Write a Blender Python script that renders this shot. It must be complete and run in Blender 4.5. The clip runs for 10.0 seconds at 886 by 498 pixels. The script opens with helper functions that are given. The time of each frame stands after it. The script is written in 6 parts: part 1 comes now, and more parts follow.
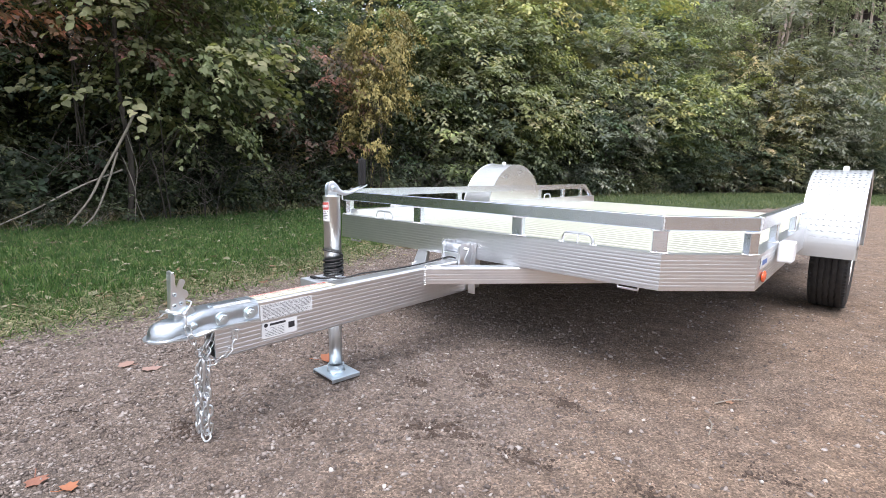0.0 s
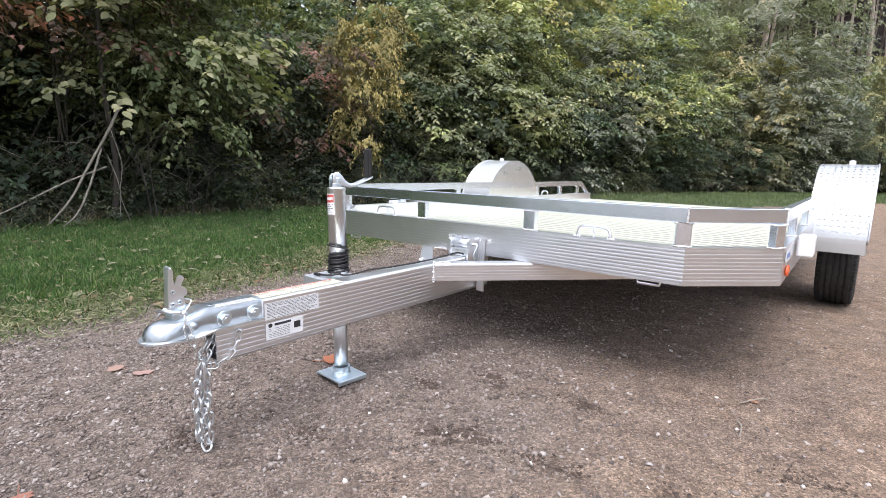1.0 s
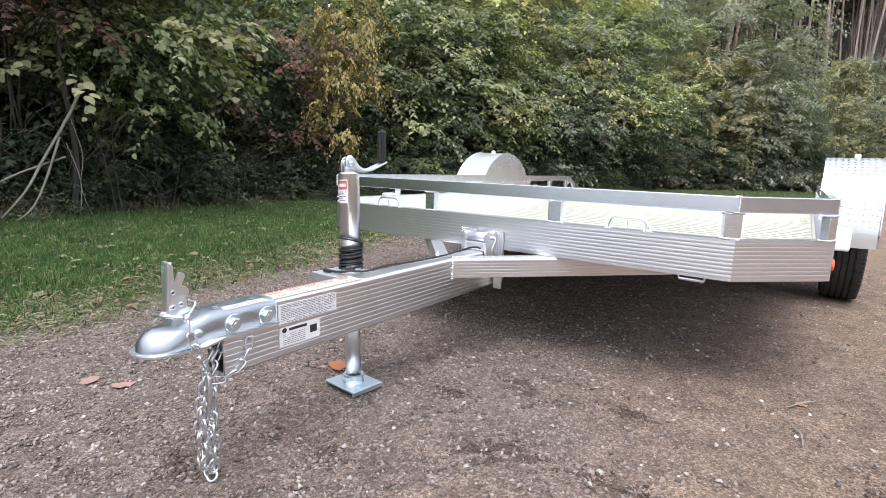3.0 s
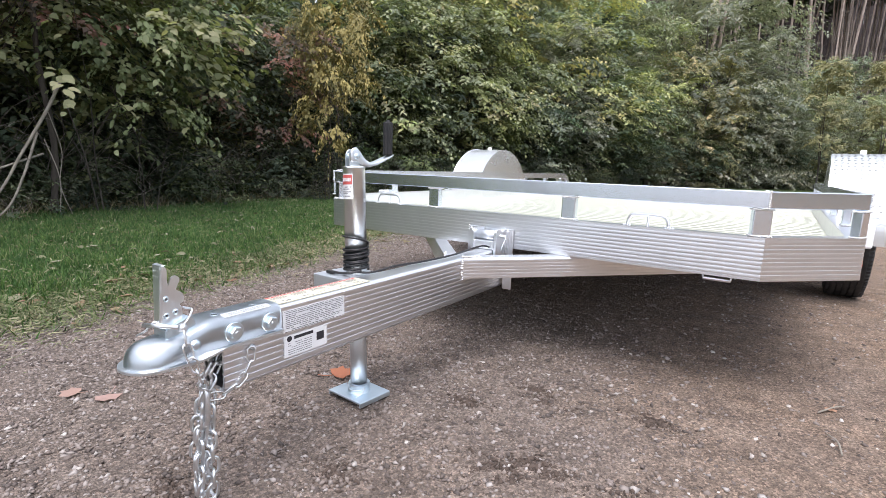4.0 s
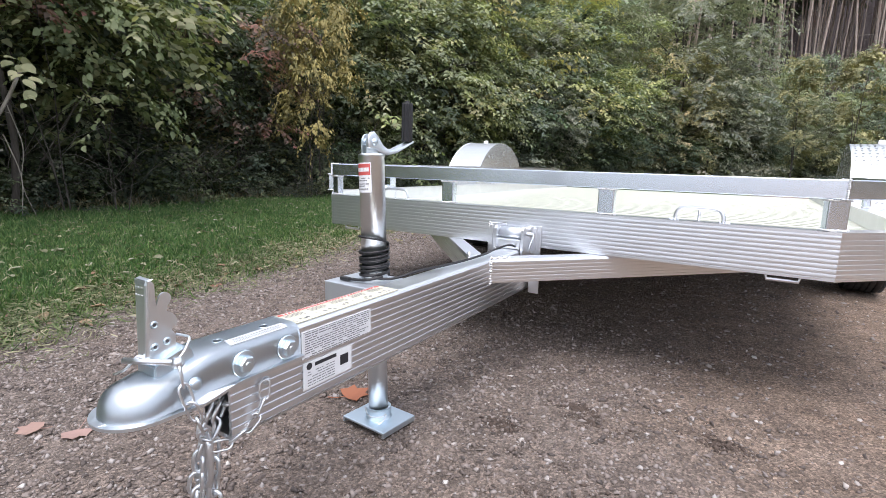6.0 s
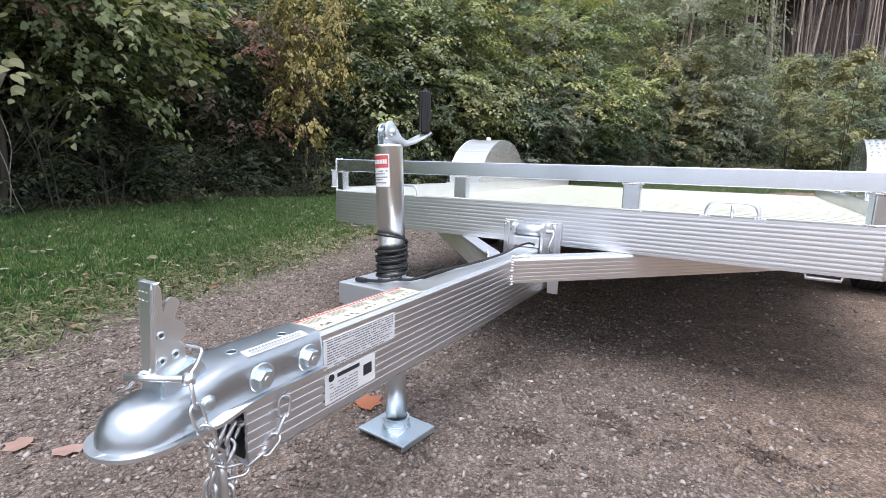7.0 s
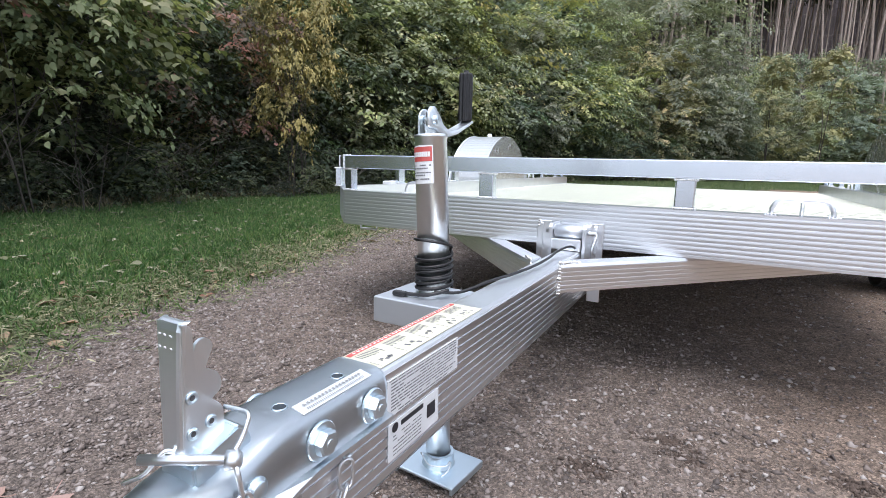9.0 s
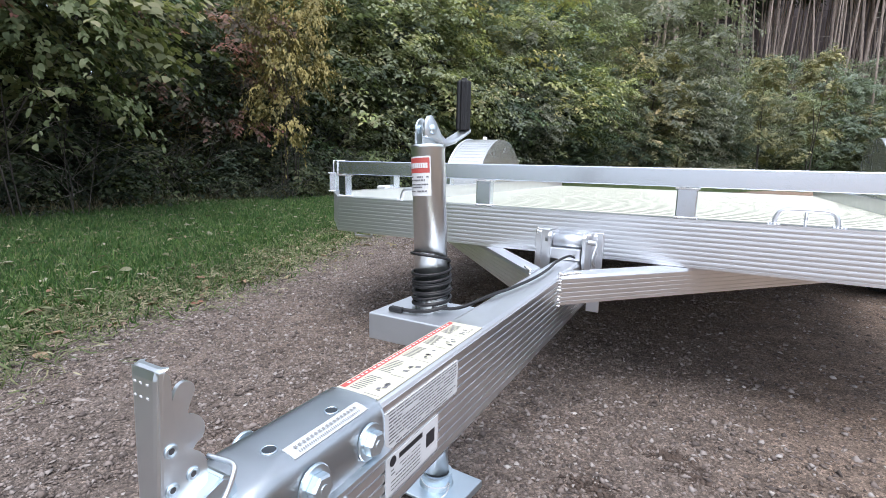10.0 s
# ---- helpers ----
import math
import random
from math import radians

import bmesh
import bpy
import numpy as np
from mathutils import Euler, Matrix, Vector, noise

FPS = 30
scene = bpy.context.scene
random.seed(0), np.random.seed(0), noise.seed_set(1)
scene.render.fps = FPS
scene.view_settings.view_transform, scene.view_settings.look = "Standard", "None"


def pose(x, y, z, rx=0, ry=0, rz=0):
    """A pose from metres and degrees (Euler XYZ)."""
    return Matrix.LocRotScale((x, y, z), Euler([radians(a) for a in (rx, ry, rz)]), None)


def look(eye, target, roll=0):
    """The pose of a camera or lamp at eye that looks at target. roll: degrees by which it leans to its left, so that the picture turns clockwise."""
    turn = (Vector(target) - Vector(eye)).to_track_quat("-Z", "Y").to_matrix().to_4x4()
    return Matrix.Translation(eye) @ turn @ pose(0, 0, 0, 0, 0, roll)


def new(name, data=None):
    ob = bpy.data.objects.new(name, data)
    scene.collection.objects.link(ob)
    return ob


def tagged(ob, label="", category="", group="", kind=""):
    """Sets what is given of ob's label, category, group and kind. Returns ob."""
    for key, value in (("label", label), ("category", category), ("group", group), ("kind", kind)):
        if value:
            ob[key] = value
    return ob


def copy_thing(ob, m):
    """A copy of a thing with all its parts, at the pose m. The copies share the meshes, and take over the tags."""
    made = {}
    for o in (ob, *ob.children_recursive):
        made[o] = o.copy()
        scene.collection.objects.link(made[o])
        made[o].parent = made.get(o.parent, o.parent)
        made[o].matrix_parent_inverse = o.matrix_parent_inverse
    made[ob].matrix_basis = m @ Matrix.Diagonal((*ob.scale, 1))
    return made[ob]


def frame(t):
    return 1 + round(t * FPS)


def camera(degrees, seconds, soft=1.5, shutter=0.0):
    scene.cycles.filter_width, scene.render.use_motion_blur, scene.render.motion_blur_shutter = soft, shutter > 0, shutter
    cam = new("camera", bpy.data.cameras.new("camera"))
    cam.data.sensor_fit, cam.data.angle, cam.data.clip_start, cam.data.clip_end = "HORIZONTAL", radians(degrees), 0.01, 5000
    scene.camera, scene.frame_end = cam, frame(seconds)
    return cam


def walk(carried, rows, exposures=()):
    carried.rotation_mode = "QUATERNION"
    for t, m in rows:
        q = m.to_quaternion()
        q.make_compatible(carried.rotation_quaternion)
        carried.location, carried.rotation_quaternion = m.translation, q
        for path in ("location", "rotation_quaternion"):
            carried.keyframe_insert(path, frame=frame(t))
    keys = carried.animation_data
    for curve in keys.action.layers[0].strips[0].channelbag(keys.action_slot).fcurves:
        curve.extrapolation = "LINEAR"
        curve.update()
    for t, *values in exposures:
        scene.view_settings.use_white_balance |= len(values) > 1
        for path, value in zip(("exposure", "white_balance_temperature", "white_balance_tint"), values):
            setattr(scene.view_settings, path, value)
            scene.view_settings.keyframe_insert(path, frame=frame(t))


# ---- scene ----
cam = camera(82.7, 10.0, soft=0.7)
PATH = [
    (0, (1.308, -0.377, 0.721), (0.003, 1.104, 0.403), 1.4),
    (0.5, (1.253, -0.365, 0.7), (-0.037, 1.13, 0.385), 1.2),
    (1, (1.196, -0.365, 0.689), (-0.072, 1.148, 0.372), 1.4),
    (1.5, (1.141, -0.366, 0.678), (-0.105, 1.166, 0.359), 1.5),
    (2, (1.085, -0.366, 0.667), (-0.137, 1.185, 0.347), 1.7),
    (2.5, (1.025, -0.357, 0.656), (-0.171, 1.214, 0.334), 1.8),
    (4, (0.858, -0.307, 0.63), (-0.272, 1.31, 0.303), 1.9),
    (4.5, (0.8, -0.284, 0.622), (-0.307, 1.349, 0.294), 1.8),
    (5, (0.746, -0.262, 0.618), (-0.344, 1.382, 0.288), 1.8),
    (5.5, (0.696, -0.241, 0.611), (-0.377, 1.414, 0.279), 1.7),
    (7, (0.553, -0.188, 0.585), (-0.485, 1.489, 0.251), 1.5),
    (7.5, (0.507, -0.172, 0.576), (-0.517, 1.513, 0.242), 1.5),
    (8, (0.458, -0.152, 0.569), (-0.551, 1.543, 0.235), 1.3),
    (8.5, (0.41, -0.137, 0.567), (-0.583, 1.567, 0.233), 1.3),
    (9, (0.369, -0.122, 0.571), (-0.611, 1.589, 0.236), 1.3),
    (9.5, (0.349, -0.11, 0.58), (-0.621, 1.607, 0.247), 1.2),
    (10, (0.346, -0.096, 0.589), (-0.614, 1.627, 0.256), 1.3),
]
walk(cam, [(t, look(eye, target, roll)) for t, eye, target, roll in PATH],
     exposures=[(0.0, 1.36, 6150, 15), (2.5, 1.33, 6150, 15), (5.5, 1.24, 6080, 15), (10.0, 1.12, 5880, 13)])

# ---- world, sun, exposure ----
world = bpy.data.worlds.new("sky")
scene.world = world
world.use_nodes = True
wn, wl = world.node_tree.nodes, world.node_tree.links
sky = wn.new("ShaderNodeTexSky")
sky.sky_type, sky.sun_disc = "NISHITA", False
sky.sun_elevation, sky.sun_rotation = radians(66), radians(148)
sky.dust_density, sky.air_density = 3.0, 1.0
pale = wn.new("ShaderNodeHueSaturation")
pale.inputs["Saturation"].default_value = 0.45
wl.new(sky.outputs[0], pale.inputs["Color"])
cloud = wn.new("ShaderNodeMix")
cloud.data_type = "RGBA"
cloud.inputs[0].default_value = 0.5
cloud.inputs[7].default_value = (7.4, 7.7, 8.0, 1)
wl.new(pale.outputs[0], cloud.inputs[6])
wl.new(cloud.outputs[2], wn["Background"].inputs[0])
wn["Background"].inputs[1].default_value = 0.115

sun = new("sun", bpy.data.lights.new("sun", "SUN"))
sun.data.energy, sun.data.angle, sun.data.color = 1.5, radians(40), (1.0, 0.94, 0.86)
sun.matrix_world = look((1.6, -2.6, 7.0), (0, 0, 0))


# ---- materials ----
def mat(name, color, rough=0.5, metal=0.0, **more):
    m = bpy.data.materials.new(name)
    m.use_nodes = True
    b = m.node_tree.nodes["Principled BSDF"]
    b.inputs["Base Color"].default_value = (*color, 1)
    b.inputs["Roughness"].default_value = rough
    b.inputs["Metallic"].default_value = metal
    for k, v in more.items():
        b.inputs[k.replace("_", " ")].default_value = v
    return m


def node(m, kind, **inputs):
    n = m.node_tree.nodes.new("ShaderNode" + kind)
    for k, v in inputs.items():
        n.inputs[k.replace("_", " ")].default_value = v
    return n


def wire(m, a, b):
    m.node_tree.links.new(a, b)


def coords(m, scale=(1, 1, 1), kind="Object"):
    tc, mp = node(m, "TexCoord"), node(m, "Mapping")
    mp.inputs["Scale"].default_value = scale
    wire(m, tc.outputs[kind], mp.inputs["Vector"])
    return mp.outputs[0]


def noise_of(m, vec, scale, detail=4, rough=0.6, dist=0.0):
    n = node(m, "TexNoise", Scale=scale, Detail=detail, Roughness=rough, Distortion=dist)
    wire(m, vec, n.inputs["Vector"])
    return n.outputs["Fac"]


def ramp(m, fac, *stops):
    r = node(m, "ValToRGB")
    e = r.color_ramp.elements
    while len(e) < len(stops):
        e.new(0.5)
    for el, (p, c) in zip(e, stops):
        el.position = p
        el.color = (*c, 1) if len(c) == 3 else c
    wire(m, fac, r.inputs[0])
    return r.outputs[0]


def span(m, fac, lo, hi, a=0.0, b=1.0):
    r = node(m, "MapRange")
    for k, v in zip(("From Min", "From Max", "To Min", "To Max"), (lo, hi, a, b)):
        r.inputs[k].default_value = v
    wire(m, fac, r.inputs[0])
    return r.outputs[0]


def mixed(m, fac, a, b, kind="MIX"):
    x = node(m, "Mix")
    x.data_type, x.blend_type = "RGBA", kind
    for sock, v in ((x.inputs[0], fac), (x.inputs[6], a), (x.inputs[7], b)):
        if isinstance(v, (int, float)):
            sock.default_value = v
        elif isinstance(v, tuple):
            sock.default_value = (*v, 1)
        else:
            wire(m, v, sock)
    return x.outputs[2]


def bump(m, height, strength, dist):
    b = node(m, "Bump", Strength=strength, Distance=dist)
    wire(m, height, b.inputs["Height"])
    return b.outputs[0]


def bsdf(m):
    return m.node_tree.nodes["Principled BSDF"].inputs


def metal(name, color, rough, stretch, spread=0.14):
    """Mill metal: drawn grain along one axis, smudges at hand size."""
    m = mat(name, color, rough, 1.0)
    v = coords(m)
    fine = noise_of(m, coords(m, stretch), 22, 3)
    smudge = noise_of(m, v, 7, 5, 0.65, 0.6)
    both = mixed(m, 0.6, fine, smudge)
    wire(m, span(m, both, 0.3, 0.7, rough - spread, rough + spread), bsdf(m)["Roughness"])
    wire(m, mixed(m, span(m, smudge, 0.35, 0.75), color, tuple(c * 0.92 for c in color)), bsdf(m)["Base Color"])
    return m


ALU = metal("mill_aluminium", (0.81, 0.825, 0.85), 0.33, (1, 1, 6), spread=0.04)
ALU_RAIL = metal("rail_aluminium", (0.765, 0.825, 0.90), 0.25, (1, 1, 1), spread=0.008)
ALU_SMOOTH = metal("smooth_aluminium", (0.80, 0.82, 0.82), 0.26, (1, 1, 1), spread=0.03)
ALU_DECK = metal("deck_aluminium", (0.84, 0.845, 0.71), 0.44, (0.5, 8, 1), spread=0.02)
ALU_PLATE = metal("tread_aluminium", (0.70, 0.715, 0.715), 0.36, (3, 3, 3), spread=0.06)
# tread tops are paler and rougher, imitating glare that washes the pattern out
TREAD_TOP = metal("washed_out_tread", (0.88, 0.89, 0.89), 0.55, (3, 3, 3), spread=0.03)
ZINC = metal("zinc_steel", (0.76, 0.81, 0.85), 0.36, (2, 2, 2), spread=0.08)
ZINC_BLUE = metal("blue_zinc_steel", (0.68, 0.78, 0.85), 0.38, (2, 2, 2), spread=0.1)
JACK_STEEL = metal("drawn_steel", (0.72, 0.75, 0.75), 0.29, (12, 12, 0.6), spread=0.015)
ALU_SATIN = metal("satin_aluminium", (0.66, 0.69, 0.73), 0.50, (1, 1, 1), spread=0.04)
CHAIN_STEEL = metal("chain_zinc", (0.78, 0.80, 0.82), 0.33, (3, 3, 3), spread=0.08)
WELD = metal("weld_aluminium", (0.80, 0.80, 0.79), 0.42, (3, 3, 3))
BLACK = mat("black_rubber", (0.008, 0.008, 0.009), 0.45)
HOLE = mat("shaded_hole", (0.10, 0.115, 0.13), 0.5, 1.0)
HOLLOW_SHADE = mat("hollow_shade", (0.02, 0.02, 0.02), 0.8)
INK = mat("black_ink", (0.02, 0.02, 0.025), 0.5)
INK_GREY = mat("grey_ink", (0.16, 0.16, 0.17), 0.5)
RED = mat("red_ink", (0.46, 0.085, 0.075), 0.42)
PAPER = mat("label_paper", (0.68, 0.69, 0.70), 0.38)
PALE_LABEL = mat("pale_label", (0.50, 0.525, 0.54), 0.35)
PRINT = mat("faint_print", (0.22, 0.225, 0.23), 0.5)
CREAM = mat("cream_label", (0.60, 0.585, 0.46), 0.34)
AMBER = mat("amber_lens", (0.68, 0.10, 0.03), 0.25)
BLUE = mat("blue_ink", (0.08, 0.16, 0.42), 0.4)
WHITE_BOX = mat("white_plastic", (0.78, 0.79, 0.80), 0.4)

TYRE = mat("tyre_rubber", (0.018, 0.018, 0.019), 0.72)
t_n = noise_of(TYRE, coords(TYRE), 30, 5)
wire(TYRE, ramp(TYRE, t_n, (0.35, (0.014, 0.014, 0.015)), (0.7, (0.035, 0.033, 0.031))), bsdf(TYRE)["Base Color"])


def leaf_mat(name, *stops, rough=0.72, glow=0.38, spread=0.45, bough=False, patch_size=1.1):
    """Leaves: each its own tone, each plant its own shade, thin enough to pass some light."""
    m = mat(name, (0.06, 0.1, 0.03), rough, Specular_IOR_Level=0.22)
    g, o = node(m, "NewGeometry"), node(m, "ObjectInfo")
    fac = g.outputs["Random Per Island"]
    if bough:
        own = node(m, "Attribute")
        own.attribute_name = "tone"
        fac = span(m, mixed(m, 0.32, own.outputs["Fac"], fac), 0.17, 0.83)
    c = ramp(m, fac, *stops)
    patch = noise_of(m, coords(m), patch_size, 3)
    c = mixed(m, span(m, patch, 0.4, 0.68, 0.0, 0.6), c, tuple(x * 0.8 for x in stops[0][1]))
    lo, hi = 1 - spread, 1 + spread
    plant_tone = ramp(m, o.outputs["Random"], (0.0, (lo * 1.05, lo, lo * 0.95)), (0.35, (1.0, 0.96, 1.0)), (0.6, (0.9, 1.0, 1.05)), (0.8, (hi * 1.02, hi, hi * 0.8)), (1.0, (hi * 1.1, hi * 0.86, hi * 0.66)))
    if spread:
        c = mixed(m, 1.0, c, plant_tone, "MULTIPLY")
    wire(m, c, bsdf(m)["Base Color"])
    out = m.node_tree.nodes["Material Output"]
    tr, mx = node(m, "BsdfTranslucent"), node(m, "MixShader", Fac=glow)
    wire(m, mixed(m, 1.0, c, (1.15, 1.25, 0.6), "MULTIPLY"), tr.inputs[0])
    wire(m, m.node_tree.nodes["Principled BSDF"].outputs[0], mx.inputs[1])
    wire(m, tr.outputs[0], mx.inputs[2])
    wire(m, mx.outputs[0], out.inputs[0])
    return m


LEAF_BROAD = leaf_mat("broad_leaf", (0.0, (0.058, 0.069, 0.034)), (0.4, (0.123, 0.144, 0.074)), (0.66, (0.246, 0.272, 0.147)), (1.0, (0.375, 0.383, 0.224)), bough=True, spread=0.2, glow=0.42)
LEAF_GREEN = leaf_mat("green_leaf", (0.0, (0.048, 0.071, 0.047)), (0.5, (0.157, 0.199, 0.131)), (0.85, (0.290, 0.343, 0.204)), (1.0, (0.392, 0.401, 0.251)), bough=True)
LEAF_YELLOW = leaf_mat("yellow_leaf", (0.0, (0.120, 0.112, 0.048)), (0.35, (0.25, 0.205, 0.078)), (0.7, (0.43, 0.330, 0.118)), (1.0, (0.52, 0.43, 0.18)), spread=0.08, glow=0.15, bough=True)
LEAF_BROWN = leaf_mat("russet_leaf", (0.0, (0.073, 0.073, 0.062)), (0.5, (0.205, 0.164, 0.131)), (0.8, (0.380, 0.224, 0.185)), (1.0, (0.536, 0.257, 0.233)), bough=True)
# darker leaf copy: the thicket's shade is put into its colour
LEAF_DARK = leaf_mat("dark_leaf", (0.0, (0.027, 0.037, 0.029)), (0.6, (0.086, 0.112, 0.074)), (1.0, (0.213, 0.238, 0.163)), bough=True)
LEAF_FRESH = leaf_mat("fresh_leaf", (0.0, (0.122, 0.151, 0.109)), (0.4, (0.270, 0.317, 0.212)), (0.8, (0.461, 0.502, 0.316)), (1.0, (0.582, 0.549, 0.353)), spread=0.12, bough=True)
# distance haze is mixed into these leaf colours: greyer, with lifted darks
LEAF_HAZED = leaf_mat("hazed_leaf", (0.0, (0.160, 0.182, 0.149)), (0.5, (0.278, 0.306, 0.248)), (0.85, (0.418, 0.434, 0.351)), (1.0, (0.519, 0.484, 0.385)), spread=0.25, bough=True, glow=0.36)
GRASS = leaf_mat("grass_blade", (0.0, (0.036, 0.082, 0.028)), (0.45, (0.070, 0.139, 0.045)), (0.84, (0.133, 0.227, 0.076)), (0.95, (0.224, 0.245, 0.130)), (1.0, (0.322, 0.301, 0.210)), spread=0.0, patch_size=5.0)
LEAF_OLIVE = leaf_mat("olive_yellow_leaf", (0.0, (0.155, 0.154, 0.085)), (0.5, (0.310, 0.299, 0.157)), (1.0, (0.499, 0.466, 0.237)), spread=0.0, glow=0.15, bough=True)
GRASS_TUFT = leaf_mat("grass_tuft", (0.0, (0.036, 0.074, 0.024)), (0.5, (0.108, 0.192, 0.064)), (0.85, (0.194, 0.296, 0.104)), (1.0, (0.317, 0.326, 0.200)), spread=0.0, patch_size=9.0)
GRASS_FAR = leaf_mat("far_grass_blade", (0.0, (0.07, 0.105, 0.05)), (0.5, (0.14, 0.19, 0.09)), (1.0, (0.28, 0.30, 0.17)), spread=0.0)
STRAW = leaf_mat("straw", (0.0, (0.12, 0.10, 0.06)), (0.5, (0.26, 0.23, 0.145)), (1.0, (0.42, 0.37, 0.26)), spread=0.0)
CLIPPING = leaf_mat("grass_clipping", (0.0, (0.07, 0.095, 0.04)), (0.4, (0.14, 0.165, 0.075)), (0.75, (0.25, 0.235, 0.135)), (1.0, (0.44, 0.40, 0.28)), glow=0.1, spread=0.0)
LITTER = leaf_mat("leaf_litter", (0.0, (0.11, 0.085, 0.055)), (0.4, (0.24, 0.18, 0.115)), (0.75, (0.32, 0.30, 0.17)), (1.0, (0.50, 0.45, 0.31)), glow=0.1, spread=0.0)
LITTER_PALE = leaf_mat("pale_leaf_litter", (0.0, (0.10, 0.105, 0.055)), (0.5, (0.17, 0.175, 0.10)), (1.0, (0.34, 0.33, 0.24)), glow=0.1, spread=0.0)
LITTER_RUST = leaf_mat("rust_leaf_litter", (0.0, (0.16, 0.10, 0.07)), (0.5, (0.30, 0.19, 0.12)), (1.0, (0.44, 0.33, 0.22)), glow=0.1, spread=0.0)
FALLEN_RED = leaf_mat("fallen_red_leaf", (0.0, (0.27, 0.135, 0.10)), (1.0, (0.36, 0.19, 0.14)), glow=0.1, spread=0.15)
FALLEN_TAN = leaf_mat("fallen_tan_leaf", (0.0, (0.34, 0.24, 0.21)), (1.0, (0.42, 0.29, 0.25)), glow=0.1, spread=0.15)


def bark(name, a, b, stretch=(9, 9, 1.2)):
    m = mat(name, a, 0.9)
    n = noise_of(m, coords(m, stretch), 3, 6, 0.7, 0.4)
    wire(m, ramp(m, n, (0.3, a), (0.7, b)), bsdf(m)["Base Color"])
    wire(m, bump(m, n, 0.8, 0.02), bsdf(m)["Normal"])
    return m


BARK = bark("grey_bark", (0.032, 0.027, 0.023), (0.085, 0.072, 0.06))
BARK_PALE = bark("pale_dead_wood", (0.20, 0.18, 0.15), (0.36, 0.33, 0.28))
BARK_TWIG = bark("grey_twig", (0.07, 0.06, 0.05), (0.17, 0.15, 0.125))
BARK_PINE = bark("pine_bark", (0.23, 0.185, 0.155), (0.49, 0.405, 0.345))

# ground: gravel drive and mown verge, parted by the mask "gravel" with a ragged edge
SOIL = mat("gravel_and_turf", (0.2, 0.17, 0.14), 0.95)
gv = coords(SOIL)
road = node(SOIL, "Attribute")
road.attribute_name = "gravel"
big, mid, fine = noise_of(SOIL, gv, 1.1, 4), noise_of(SOIL, gv, 9, 6, 0.7), noise_of(SOIL, gv, 140, 5, 0.7)
vor = node(SOIL, "TexVoronoi", Scale=185.0, Randomness=1.0)
wire(SOIL, gv, vor.inputs["Vector"])
grit = node(SOIL, "TexVoronoi", Scale=390.0, Randomness=1.0)
wire(SOIL, gv, grit.inputs["Vector"])
sand = ramp(SOIL, mid, (0.25, (0.099, 0.075, 0.060)), (0.5, (0.194, 0.153, 0.128)), (0.75, (0.274, 0.226, 0.193)))
grey = ramp(SOIL, mid, (0.25, (0.094, 0.077, 0.065)), (0.55, (0.185, 0.151, 0.130)), (0.8, (0.274, 0.234, 0.207)))
base = mixed(SOIL, span(SOIL, big, 0.4, 0.62), sand, grey)
# sandier with growing x; the sand is also lightened for light missing there
spot_x = node(SOIL, "SeparateXYZ")
wire(SOIL, gv, spot_x.inputs[0])
drift = node(SOIL, "Math")
drift.operation = "ADD"
wire(SOIL, span(SOIL, spot_x.outputs["X"], 0.0, 1.9, 0.0, 1.0), drift.inputs[0])
wire(SOIL, span(SOIL, noise_of(SOIL, gv, 2.2, 5, 0.65), 0.25, 0.75, -0.3, 0.3), drift.inputs[1])
lightened_sand = ramp(SOIL, mid, (0.25, (0.138, 0.092, 0.060)), (0.5, (0.260, 0.180, 0.122)), (0.75, (0.381, 0.278, 0.197)))
base = mixed(SOIL, span(SOIL, drift.outputs[0], 0.1, 1.0), base, lightened_sand)
tone = mixed(SOIL, 1.0, base, ramp(SOIL, vor.outputs["Color"], (0.0, (0.42, 0.40, 0.38)), (0.6, (0.98, 0.98, 0.98)), (1.0, (1.85, 1.8, 1.76))), "MULTIPLY")
tone = mixed(SOIL, 0.7, tone, ramp(SOIL, grit.outputs["Color"], (0.0, (0.45, 0.43, 0.41)), (0.5, (0.98, 0.98, 0.98)), (1.0, (1.7, 1.67, 1.64))), "MULTIPLY")
turf = ramp(SOIL, noise_of(SOIL, gv, 5, 6, 0.75), (0.3, (0.030, 0.052, 0.018)), (0.5, (0.045, 0.072, 0.024)), (0.68, (0.075, 0.072, 0.036)), (0.8, (0.12, 0.088, 0.052)))
ragged = node(SOIL, "Math")
ragged.operation = "ADD"
wire(SOIL, road.outputs["Fac"], ragged.inputs[0])
wire(SOIL, span(SOIL, noise_of(SOIL, gv, 6, 6, 0.7), 0.2, 0.8, -0.35, 0.35), ragged.inputs[1])
shade = node(SOIL, "Attribute")
shade.attribute_name = "woodland"
mould = ramp(SOIL, noise_of(SOIL, gv, 14, 6, 0.75), (0.3, (0.035, 0.026, 0.018)), (0.6, (0.085, 0.06, 0.04)), (0.8, (0.16, 0.11, 0.07)))
loose = node(SOIL, "Math")
loose.operation = "ADD"
wire(SOIL, shade.outputs["Fac"], loose.inputs[0])
wire(SOIL, span(SOIL, noise_of(SOIL, gv, 3, 6, 0.7), 0.2, 0.8, -0.35, 0.35), loose.inputs[1])
turf = mixed(SOIL, span(SOIL, loose.outputs[0], 0.4, 0.6), turf, mould)
wire(SOIL, mixed(SOIL, span(SOIL, ragged.outputs[0], 0.42, 0.58), turf, tone), bsdf(SOIL)["Base Color"])
pits = mixed(SOIL, 0.5, vor.outputs["Distance"], grit.outputs["Distance"])
wire(SOIL, bump(SOIL, mixed(SOIL, 0.35, pits, fine), 1.0, 0.012), bsdf(SOIL)["Normal"])

